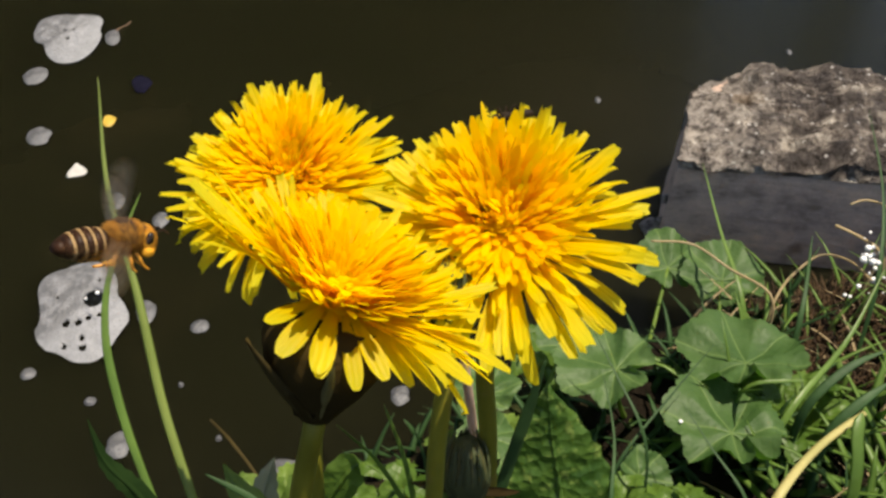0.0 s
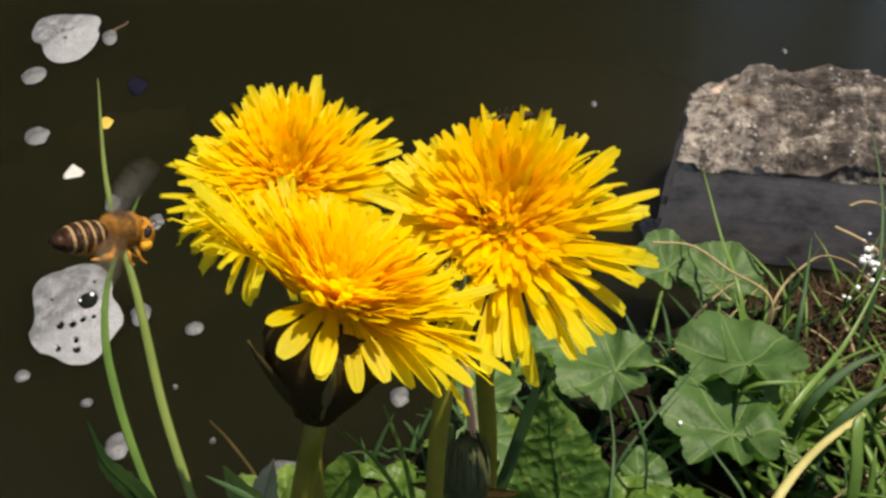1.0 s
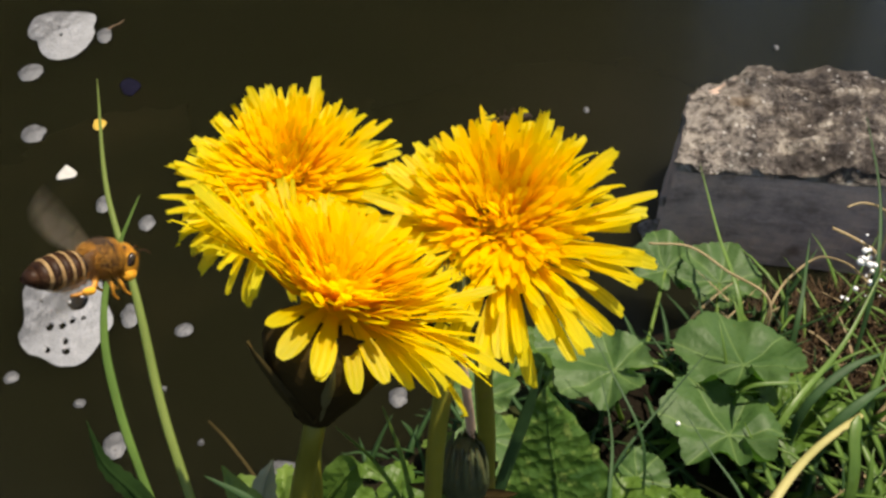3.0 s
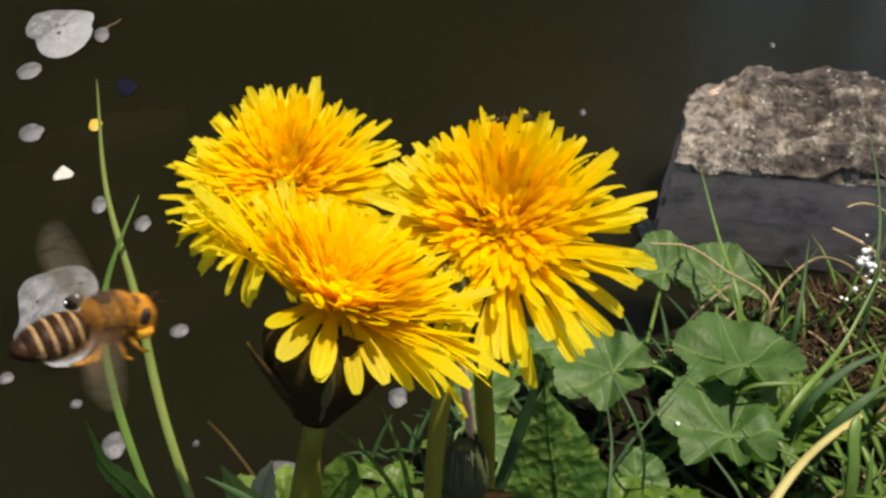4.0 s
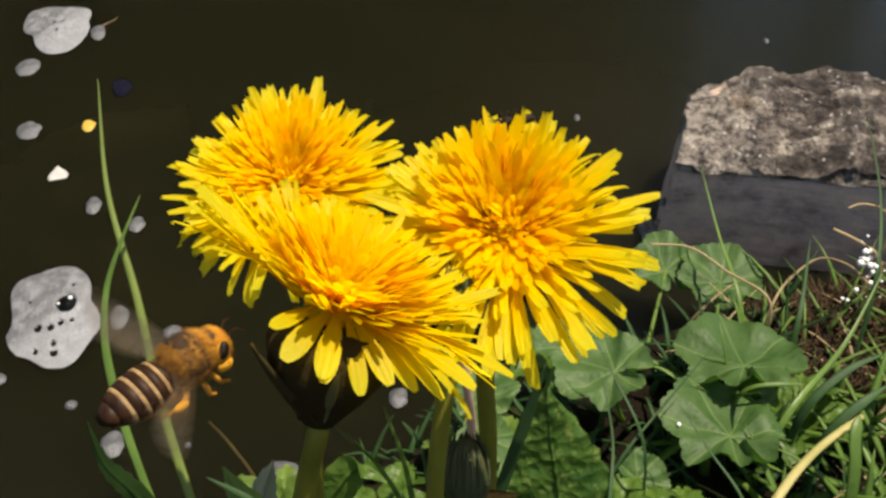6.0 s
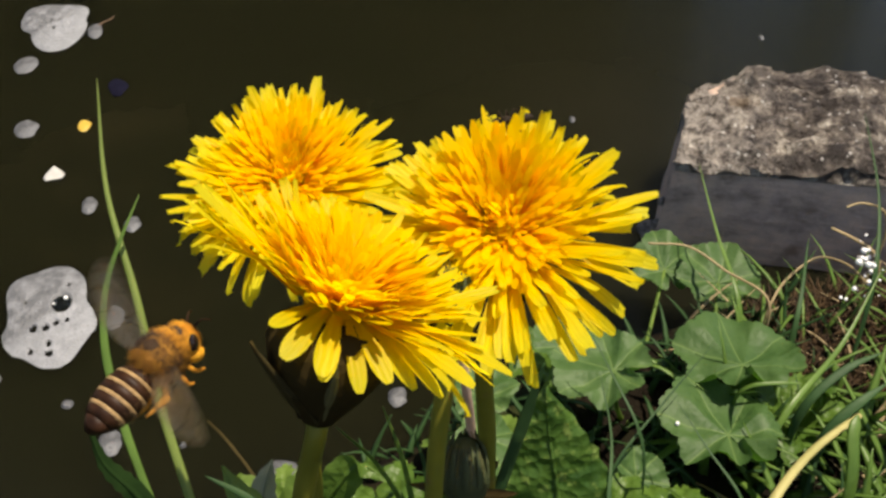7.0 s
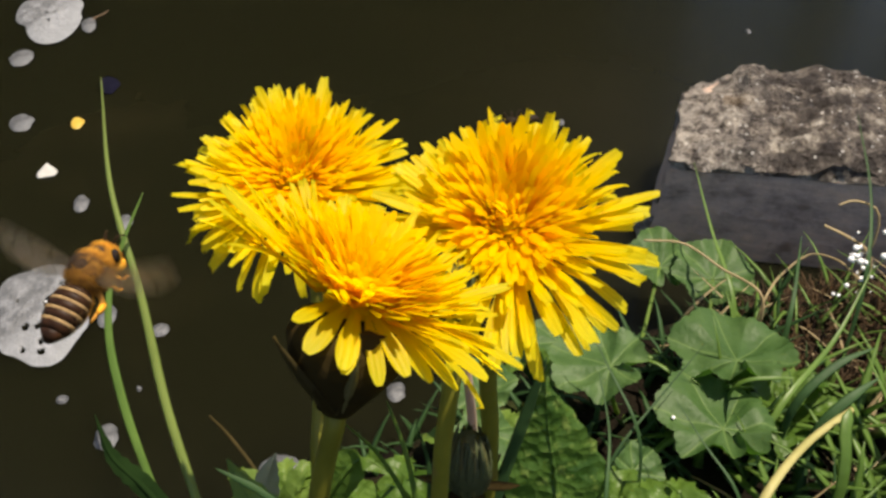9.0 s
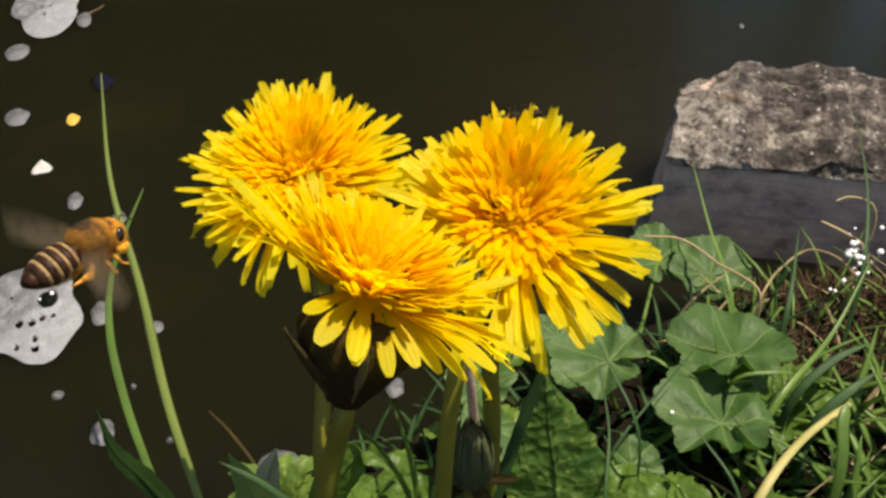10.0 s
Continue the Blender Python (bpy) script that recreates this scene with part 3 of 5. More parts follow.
        reach, high = tip(u, radians(deg))
        reach *= rng.uniform(0.90, 1.08)
        high += rng.uniform(-0.07, 0.07) * loose + (rng.uniform(-0.10, 0.05) * loose if u > 0.75 else 0)
        k = max(0, min(6, int(7.4 * u ** 1.1 - 0.6 + rng.uniform(-0.6, 0.6))))
        petal(deg, reach, high, k, rng.uniform(0.8, 1.2) * (rim if u > 0.75 else 1.0), 0.25 * math.sqrt(u), 0.06 * (1 - u))
    for deg, reach, high, w, *face in curled:
        petal(deg, reach, high, 6, w, 0.13, 0.06, 14, SPOONS if w > 1.2 else None, *face)
    return t


def dandelion_bud(top, foot, ground, label, via=(), stem_r=0.0015):
    t = thing("dandelion_bud", ground, label, "flower bud")
    g = Vector(ground)
    axis = (Vector(top) - Vector(foot))
    size = axis.length / 0.0125
    rot = axis.to_track_quat("Z", "Y").to_matrix().to_4x4()
    m = Matrix.Translation(Vector(foot) - g) @ rot @ Matrix.Diagonal((size, size, size, 1))
    bm = bmesh.new()
    lathe(bm, [(0, 0.0012), (0.0006, 0.0034), (0.003, 0.0046), (0.007, 0.0045), (0.0105, 0.0034), (0.0122, 0.0022), (0.0125, 0.0004)], 20, "Z")
    part("bud_core", bm, BUD, t).matrix_local = m
    me = bract_mesh(0.0134, 0.0019, 0.66, BUD)
    me2 = bract_mesh(0.0130, 0.0009, 0.64, BRACT_EDGE)
    for i in range(30):
        ob = new("bract", me2 if i % 3 == 1 else me)
        ob.parent = t
        ob.matrix_local = m @ pose(0, 0, 0, 0, 0, 12 * i) @ pose(0, 0.0038, 0.0004, 71 + 2 * (i % 3), 0, 0)
    for i in range(6):
        ob = new("bract", BRACTS_OUT[i % 2])
        ob.parent = t
        ob.matrix_local = m @ pose(0, 0, 0, 0, 0, 60 * i + 20) @ pose(0, 0.003, 0.0004, -5, 0, 0) @ Matrix.Diagonal((0.7, 0.7, 0.7, 1))
    bm = bmesh.new()
    mid = [Vector(q) - g for q in via] or [(Vector(foot) - g) * 0.5 + Vector((0.002, 0.001, 0))]
    tube(bm, spline([Vector(foot) - g, *mid, (0, 0, 0)], 8), lambda s: stem_r, 1, 10)
    part("stem", bm, STEM, t)


# ---- grass, stalks and leaves ----
def rooted(points):
    x, y, _ = points[-1]
    return list(points[:-1]) + [(x, y, ground_height(x, y) - 0.002)]


def clump(name, label, category, blades, part_name="blade"):
    """A tuft: each of its blades is (points, half-width, material, extras), tip first, root last; roots go down to the ground."""
    first = rooted(blades[0][0])
    origin = Vector(first[-1])
    t = thing(name, origin, label, category)
    for points, width, material, *more in blades:
        more = more[0] if more else {}
        line = spline([Vector(p) - origin for p in rooted(points)], 10)
        taper = more.get("taper", 0.75)
        if more.get("stalk"):
            w = lambda s: width * (0.75 + 0.25 * s)  # noqa: E731
        else:
            w = lambda s: width * (0.06 + 0.94 * min(1.0, s / taper) ** 0.7) * (1 - 0.25 * smooth01((s - 0.7) / 0.3))  # noqa: E731
        bm = bmesh.new()
        tube(bm, line, w, more.get("thick", 0.22), 8, more.get("side", (1, 0.2, 0)))
        part(more.get("name", part_name), bm, material, t, more.get("label", ""))
    return t


def mallow_leaf(parent, place, radius, cup=0.10, seed=0, lobes=7):
    rng = random.Random(seed)
    bm = bmesh.new()
    na, nr = 140, 9
    grid = []
    ph0 = rng.random() * 6
    for j in range(nr + 1):
        q = j / nr
        row = []
        for i in range(na):
            a = 2 * math.pi * i / na          # 0 is away from the stalk (+y)
            d = abs(math.atan2(math.sin(a), math.cos(a)))
            lobe = 0.5 + 0.5 * math.cos(lobes * a)
            edge = 0.85 + 0.12 * lobe ** 0.7 + 0.034 * (abs(math.cos(lobes * 2.5 * a)) - 0.5) + 0.05 * noise.noise((2 * math.sin(a), 2 * math.cos(a), seed)) + 0.04 * math.sin(2 * a + ph0) + 0.03 * math.sin(3 * a + 2 * ph0)
            edge *= 1 + 0.26 * math.cos(a)          # the stalk joins it off the middle
            notch = smooth01((math.pi - d) / 0.16)
            r = radius * q * edge * (0.48 + 0.52 * notch)
            z = radius * (cup * q * q + 0.10 * q * (0.5 - lobe) + 0.10 * q * q * math.sin(2 * a + ph0) + 0.07 * q * q * math.sin(3 * a + 2 * ph0) + 0.22 * q * noise.noise((2.2 * q * math.sin(a), 2.2 * q * math.cos(a), seed + 5)))
            row.append(bm.verts.new((math.sin(a) * r, math.cos(a) * r, z)))
            if j == 0:
                break
        grid.append(row)
    for j in range(nr):
        a, b = grid[j], grid[j + 1]
        for i in range(na):
            k = (i + 1) % na
            if len(a) == 1:
                bm.faces.new((a[0], b[k], b[i]))
            else:
                bm.faces.new((a[i], a[k], b[k], b[i]))
    ob = part("leaf", bm, MALLOW, parent)
    ob.matrix_local = place
    return ob


def mallow_plant(root, leaves, label, seed):
    """leaves: (x, y, z, rx, ry, rz, radius) of each blade's middle, in the world."""
    root = Vector((root[0], root[1], ground_height(*root) - 0.002))
    t = thing("mallow_plant", root, label, "plant", "round-leaved plants on the bank")
    for i, (x, y, z, rx, ry, rz, r) in enumerate(leaves):
        m = pose(x - root.x, y - root.y, z - root.z, rx, ry, rz)
        mallow_leaf(t, m, r, seed=seed + i)
        bm = bmesh.new()
        end = m.translation
        tube(bm, spline([end - Vector((0, 0, 0.0003)), end * 0.6 + Vector((0, -0.002, -0.004)), (0.001 * i, 0, 0)], 8), lambda s: 0.0006 + 0.0003 * s, 1, 7)
        part("leaf_stalk", bm, YOUNG, t)


def dandelion_leaf_material():
    k = Nodes("dandelion leaf")
    c = k.mix(k.ramp(k.noise(120, 4), [(0.35, 0.0), (0.7, 1.0)]), (0.028, 0.075, 0.012), (0.085, 0.165, 0.028))
    c = k.mix(k.ramp(k.noise(260, 3, 0.5), [(0.56, 0.0), (0.66, 0.8)]), c, (0.24, 0.34, 0.08))
    c = k.mix(k.ramp(k.noise(500, 3), [(0.60, 0.0), (0.70, 0.5)]), c, (0.010, 0.024, 0.005))
    return k.surface(c, 0.42, k.bump(k.math("ADD", k.noise(260, 3, 0.5), k.voronoi(330)), 0.8, 0.0012), Specular_IOR_Level=0.35, translucent=0.2, tcolor=(0.12, 0.26, 0.02))


BLISTERED = dandelion_leaf_material()


def broad_leaf(points, half, material, label, name="dandelion_leaf", wave=0.06, side=(1, 0, 0), teeth=0.0):
    """A leaf blade along a line, tip first, with a midrib as its part."""
    points = rooted(points)
    root = Vector(points[-1])
    t = thing(name, root, label, "leaf")
    line = spline([Vector(p) - root for p in points], 12)
    bm = bmesh.new()
    rows, n = [], len(line) - 1
    for i, p in enumerate(line):
        s = i / n
        tan = (line[min(i + 1, n)] - line[max(i - 1, 0)]).normalized()
        sd = Vector(side) - Vector(side).dot(tan) * tan
        sd.normalize()
        up = sd.cross(tan)
        w = half * (math.sin(math.pi * min(1, 0.01 + 0.72 * s)) ** 1.15 + 0.02)
        w *= 1 + teeth * (abs((s * 9) % 1 - 0.5) - 0.25)
        row = []
        for k in range(-5, 6):
            q = k / 5
            z = half * (0.14 * abs(q) ** 1.3 + wave * math.sin(s * 23 + q * 3) * abs(q) + 0.05 * noise.noise((s * 9, q * 3, 1)))
            row.append(bm.verts.new(p + sd * (q * w) + up * z))
        rows.append(row)
    for a, b in zip(rows, rows[1:]):
        for k in range(10):
            bm.faces.new((a[k], a[k + 1], b[k + 1], b[k]))
    part("leaf_blade", bm, material, t)
    bm = bmesh.new()
    tube(bm, [p + Vector((0, 0, -0.0002)) for p in line[2:]], lambda s: 0.0002 + 0.0007 * s, 1, 7)
    part("midrib", bm, YOUNG if material is YOUNG else material, t)
    return t


def rosette(middle, count, length, half, material, label, seed, up=0.6):
    """A low plant of lobed leaves that spread from one root."""
    rng = random.Random(seed)
    root = Vector((middle[0], middle[1], ground_height(*middle) - 0.001))
    t = thing("leafy_plant", root, label, "plant")
    for i in range(count):
        a = 6.283 * i / count + rng.uniform(-0.3, 0.3)
        d = Vector((math.cos(a), math.sin(a), 0))
        ln, rise = length * rng.uniform(0.7, 1.15), up * rng.uniform(0.7, 1.3)
        line = spline([(0, 0, 0), d * ln * 0.35 + Vector((0, 0, ln * rise * 0.75)), d * ln * 0.75 + Vector((0, 0, ln * rise)), d * ln + Vector((0, 0, ln * rise * 0.85))], 8)
        bm = bmesh.new()
        rows, n = [], len(line) - 1
        for j, q in enumerate(line):
            s = j / n
            tan = (line[min(j + 1, n)] - line[max(j - 1, 0)]).normalized()
            sd = tan.cross(Vector((0, 0, 1))).normalized()
            upv = sd.cross(tan)
            w = half * (0.12 + 0.88 * math.sin(math.pi * min(1, 0.05 + 0.93 * s)) ** 0.8) * (0.72 + 0.5 * abs(math.sin(s * 15 + i)))
            rows.append([bm.verts.new(q + sd * (k / 3 * w) + upv * (half * (0.35 * abs(k / 3) + 0.12 * math.sin(9 * s + k)))) for k in range(-3, 4)])
        for e, f in zip(rows, rows[1:]):
            for k in range(6):
                bm.faces.new((e[k], e[k + 1], f[k + 1], f[k]))
        part("leaf", bm, material, t)
    return t


def scatter_grass(name, label, material, count, area, height, width, seed, flat=0.6):
    """A low growth of blades over a stretch of the bank."""
    rng = random.Random(seed)
    bm = bmesh.new()
    (x0, x1), (y0, y1) = area
    made = 0
    while made < count:
        x, y = rng.uniform(x0, x1), rng.uniform(y0, y1)
        if y > shore(x) - 0.006:
            continue
        made += 1
        z = ground_height(x, y) - 0.001
        hh = height * rng.uniform(0.4, 1.2)
        a = rng.uniform(0, 6.283)
        lean = rng.uniform(0.2, 1.1) * flat
        d = Vector((math.cos(a) * lean, math.sin(a) * lean, 1)).normalized()
        w = width * rng.uniform(0.6, 1.3)
        sag = rng.uniform(0.0, 0.5)
        pts = [Vector((x, y, z)) + d * (hh * s) - Vector((0, 0, sag * hh * s * s)) + Vector((math.cos(a), math.sin(a), 0)) * (0.4 * sag * hh * s * s) for s in (0, 0.25, 0.5, 0.75, 1)]
        tube(bm, pts, lambda s: w * (1 - 0.93 * s ** 1.5), 0.25, 4, (math.cos(a + 1.57), math.sin(a + 1.57), 0))
    return tagged(finish(bm, name, material), label, "grass", kind="stuff")


def build_dew():
    """Dew drops on the grass by the stone, opaque white to paint their glint."""
    rng = random.Random(4)
    bm = bmesh.new()
    for i in range(34):
        near = i < 16
        c = (0.1362 + rng.gauss(0, 0.0017 if near else 0.005), 0.2340 + rng.gauss(0, 0.002 if near else 0.008), 0.0600 + rng.gauss(0, 0.0022 if near else 0.005))
        r = rng.choice((0.0003, 0.0005, 0.0008, 0.0011))
        blob(bm, c, (r, r, r), seg=10, rings=7)
    for c in ((0.125, 0.223, 0.055), (0.1265, 0.2225, 0.0548), (0.0655, 0.1755, 0.0500)):
        blob(bm, c, (0.0006, 0.0006, 0.0006), seg=10, rings=7)
    tagged(finish(bm, "dew", GLINT_WHITE), "dew drops on grass blades, painted white for their glint", "dew", kind="stuff")


# ---- foam and flotsam on the water ----
def foam(place, a, b, turn, seed, holes=(), lumps=0.16, cell=0.0006, label="grey-white patch of foam afloat on the pond", height=0.0016, waves=()):
    """A patch of foam of half-axes a and b; holes: (x, y, radius) of larger bubbles, long ovals; waves: (count, size, degrees) of bulges of its rim."""
    t = thing("foam_patch", pose(place[0], place[1], 0.0002, 0, 0, turn), label, "foam", "foam patches")
    bm = bmesh.new()
    na = max(30, int(2 * math.pi * max(a, b) / cell / 2))
    nr = max(7, int(max(a, b) / cell))

    def rim(ph):
        c = Vector((math.cos(ph), math.sin(ph), seed * 3.7))
        return (1 + sum(w * math.cos(k * (ph - radians(d))) for k, w, d in waves) + lumps * noise.noise(c * 1.4) + 0.5 * lumps * noise.noise(c * 3.1) + 0.25 * lumps * noise.noise(c * 8)) / math.sqrt((math.cos(ph) / a) ** 2 + (math.sin(ph) / b) ** 2)

    rows = []
    for j in range(nr + 1):
        q = j / nr
        row = []
        for i in range(na):
            ph = 2 * math.pi * i / na
            r = rim(ph) * q
            x, y = r * math.cos(ph), r * math.sin(ph)
            z = height * (1 - q ** 5) * (0.8 + 0.3 * noise.noise((x * 300, y * 300, seed)) + 0.25 * noise.noise((x * 900, y * 900, seed)))
            for hx, hy, hr in holes:
                d = math.hypot(x - hx, 0.7 * (y - hy)) / hr
                if d < 1.3:
                    z = z * smooth01((d - 0.7) / 0.6) + 0.35 * height * math.exp(-((d - 1.05) / 0.15) ** 2)
            row.append(bm.verts.new((x, y, max(z, 0.00005))))
            if j == 0:
                break
        rows.append(row)
    for j in range(nr):
        p, q = rows[j], rows[j + 1]
        for i in range(na):
            k = (i + 1) % na
            if len(p) == 1:
                bm.faces.new((p[0], q[i], q[k]))
            else:
                bm.faces.new((p[i], q[i], q[k], p[k]))
    kill = [f for f in bm.faces if any(math.hypot(f.calc_center_median().x - hx, 0.7 * (f.calc_center_median().y - hy)) < hr * 0.86 for hx, hy, hr in holes)]
    bmesh.ops.delete(bm, geom=kill, context="FACES")
    part("froth", bm, FOAM if max(a, b) > 0.016 else FOAM_THIN, t)
    for hx, hy, hr in holes:
        if hr > 0.0018:
            bm = bmesh.new()
            blob(bm, (hx, hy, 0), (hr, hr, hr * 0.7), seg=20, rings=12)
            part("bubble", bm, BUBBLE, t, "clear round bubble")
        # two white beads stand in for sun highlights on the largest bubble
        if hr > 0.004:
            for gx, gy, gr in ((0.50, 0.10, 0.21), (-0.62, -0.35, 0.14)):
                bm = bmesh.new()
                blob(bm, (hx + gx * hr, hy + gy * hr, hr * 0.62), (gr * hr, gr * hr, gr * hr), seg=12, rings=8)
                part("bubble", bm, GLINT_WHITE, t, "white bead added as a glint on the bubble")
    return t


def floating_bit(name, place, length, width, turn, material, label, category, seed=0, taper=0.35):
    bm = bmesh.new()
    blob(bm, (0, 0, 0), (length, width, 0.0008), seg=22, rings=9,
         shape=lambda v: Vector((v.x * (1 + 0.25 * noise.noise(v * 1.5 + Vector((seed, 0, 0)))), v.y * (1 - taper * v.x + 0.3 * noise.noise(v * 2 + Vector((0, seed, 0)))), v.z + 0.4 * v.x * v.x)))
    ob = finish(bm, name, material)
    ob.matrix_basis = pose(place[0], place[1], 0.0004, 0, 0, turn)
    return tagged(ob, label, category)


def floating_twig(place):
    ob = finish(tube(bmesh.new(), spline([(-0.5 * TWIG_LEN, 0, 0), (-0.1 * TWIG_LEN, 0.0012, 0.0003), (0.2 * TWIG_LEN, 0.0002, 0.0004), (0.5 * TWIG_LEN, 0.0020, 0.0002)], 6), lambda s: 0.0007 * (1 - 0.5 * s), 1, 7), "twig", TWIG)
    ob.matrix_basis = pose(place[0], place[1], 0.0004, 0, 0, TWIG_TURN)
    return tagged(ob, "thin brown twig afloat beside a fleck of foam", "twig")


TWIG_LEN, TWIG_TURN = 0.0174, 62.7


# ---- bee ----
def fur_patch(centre, radii, count, length, seed, keep=None, back=0.3):
    """Short hairs standing on an ellipsoid."""
    rng = random.Random(seed)
    bm = bmesh.new()
    made = 0
    while made < count:
        v = Vector((rng.gauss(0, 1), rng.gauss(0, 1), rng.gauss(0, 1))).normalized()
        if keep and not keep(v):
            continue
        made += 1
        p = Vector((v.x * radii[0], v.y * radii[1], v.z * radii[2])) + Vector(centre)
        d = (v + Vector((-back, 0, 0)) + Vector((rng.uniform(-0.35, 0.35), rng.uniform(-0.35, 0.35), rng.uniform(-0.35, 0.35)))).normalized()
        s = d.orthogonal().normalized() * 0.000030
        q = p - v * 0.0001
        ln = length * rng.uniform(0.5, 1.3)
        c = d.cross(s)
        a = [bm.verts.new(q + s), bm.verts.new(q - 0.5 * s + 0.87 * c), bm.verts.new(q - 0.5 * s - 0.87 * c)]
        e = bm.verts.new(q + d * ln)
        for i in range(3):
            bm.faces.new((a[i], a[(i + 1) % 3], e))
    return bm


def wing_mesh(length, width, rear):
    """A wing along +y from its root, its front edge towards +x."""
    bm = bmesh.new()
    n = 16
    rows = []
    for i in range(n + 1):
        s = 1 - (1 - i / n) ** 1.5
        w = width * (0.16 + 0.84 * math.sin(math.pi * min(1.0, 0.08 + 0.78 * s)) ** 0.8) * math.sqrt(max(0.004, 1 - max(0, (s - 0.70) / 0.30) ** 2))
        lead = 0.12 * width * math.sin(math.pi * s) - (0.35 * width * s if rear else 0)
        rows.append([bm.verts.new((lead - w * k / 4, length * s, 0.04 * width * math.sin(k * 2 + s * 5))) for k in range(5)])
    for a, b in zip(rows, rows[1:]):
        for k in range(4):
            bm.faces.new((a[k], a[k + 1], b[k + 1], b[k]))
    return bm


def build_bee():
    t = thing("honey_bee", pose(0, 0.1, 0.2), "ginger furry honey bee with striped abdomen, dusted with orange pollen, hovering", "bee")
    mm = 0.001
    bm = bmesh.new()
    blob(bm, (1.6 * mm, 0, 0.2 * mm), (2.5 * mm, 2.35 * mm, 2.3 * mm), seg=20, rings=12)
    th = part("thorax", bm, FUR_BROWN, t, "brown furry thorax with an orange collar")
    part("fur", fur_patch((1.6 * mm, 0, 0.2 * mm), (2.5 * mm, 2.35 * mm, 2.3 * mm), 4200, 0.8 * mm, 1, lambda v: -0.75 < v.z and (v.z < -0.1 or abs(v.x + 0.02) > 0.42)), FUR_BROWN, th, "tawny fur")
    part("collar", fur_patch((1.9 * mm, 0, 0.2 * mm), (2.45 * mm, 2.3 * mm, 2.3 * mm), 1800, 0.7 * mm, 8, lambda v: v.x > 0.42, -0.2), FUR, th, "orange pollen-dusted collar of fur")
    bm = bmesh.new()
    blob(bm, (1.4 * mm, 0, 0.80 * mm), (1.5 * mm, 1.65 * mm, 1.80 * mm), seg=14, rings=8)
    part("back_plate", bm, FUR_DARK, th, "dark bare patch on the back")
    part("back_fur", fur_patch((1.6 * mm, 0, 0.25 * mm), (2.4 * mm, 2.3 * mm, 2.3 * mm), 2600, 0.62 * mm, 6, lambda v: v.z < -0.7 or (v.z > -0.2 and abs(v.x + 0.02) < 0.46)), FUR_DARK, th, "dark brown back fur")
    # head
    bm = bmesh.new()
    blob(bm, (4.65 * mm, 0, -0.35 * mm), (1.45 * mm, 2.1 * mm, 2.05 * mm), seg=18, rings=11)
    hd = part("head", bm, FUR, t, "orange pollen-dusted furry head")
    part("fur", fur_patch((4.65 * mm, 0, -0.35 * mm), (1.45 * mm, 2.1 * mm, 2.05 * mm), 2600, 0.5 * mm, 2, lambda v: (abs(v.y) < 0.66 or v.z < -0.30) and (v.x > 0.1 or v.z < -0.2)), FUR, hd, "orange fur")
    part("crown_fur", fur_patch((4.65 * mm, 0, -0.35 * mm), (1.45 * mm, 2.1 * mm, 2.05 * mm), 700, 0.45 * mm, 9, lambda v: abs(v.y) < 0.66 and v.x < 0.2 and v.z > -0.3), FUR_BROWN, hd, "tawny fur")
    bm = bmesh.new()
    blob(bm, (4.35 * mm, 0, 1.25 * mm), (0.75 * mm, 0.95 * mm, 0.55 * mm), seg=12, rings=8)
    part("brow", bm, FUR_DARK, hd, "dark brown crown of the head")
    for sg in (-1, 1):
        bm = bmesh.new()
        blob(bm, (4.68 * mm, sg * 1.55 * mm, 0.15 * mm), (0.66 * mm, 0.62 * mm, 1.08 * mm), Euler((0, radians(18), 0)).to_matrix(), seg=18, rings=12)
        part("eye", bm, EYE, hd, "glossy black eye")
        bm = bmesh.new()
        blob(bm, (4.75 * mm, sg * 1.45 * mm, -1.55 * mm), (0.95 * mm, 0.75 * mm, 0.85 * mm), seg=12, rings=8, shape=lambda v: v * (1 + 0.12 * noise.noise(v * 3)))
        part("cheek", bm, POLLEN, hd, "cheek caked with orange pollen")
        bm = bmesh.new()
        tube(bm, spline([(5.9 * mm, sg * 0.4 * mm, 0.4 * mm), (7.0 * mm, sg * 0.9 * mm, 1.2 * mm), (7.7 * mm, sg * 1.3 * mm, 0.7 * mm)], 6), lambda s: 0.11 * mm, 1, 6)
        part("antenna", bm, CHITIN, hd)
    bm = bmesh.new()
    blob(bm, (5.7 * mm, 0, -1.5 * mm), (0.8 * mm, 0.9 * mm, 0.9 * mm), seg=12, rings=8)
    part("mouth", bm, POLLEN, hd, "pollen-dusted mouthparts")
    # abdomen: overlapping dark plates, each with a pale hair band at its front
    ab = new("abdomen")
    ab.parent = t
    ab.matrix_local = pose(-0.5 * mm, 0, -0.1 * mm, 0, -8, 0)
    prof = [(0, 1.3), (-1.0, 2.1), (-2.25, 2.35), (-3.5, 2.33), (-4.8, 2.08), (-6.1, 1.5), (-7.4, 0.4)]
    for (a, ra), (b, rb) in zip(prof, prof[1:]):
        bm = bmesh.new()
        mid, rm = (a + b) / 2, (ra + rb) / 2 + 0.07
        lathe(bm, [((a + 0.12) * mm, ra * 0.90 * mm), (a * mm, ra * mm), (mid * mm, (rm + 0.03) * mm), (b * mm, rb * 1.04 * mm), ((b + 0.05) * mm, rb * 0.95 * mm)], 26, "X", 0.86)
        part("plate", bm, CHITIN, ab, "glossy dark brown plate")
        if a < -0.5 and b > -7.0:
            bm = bmesh.new()
            w = 0.31
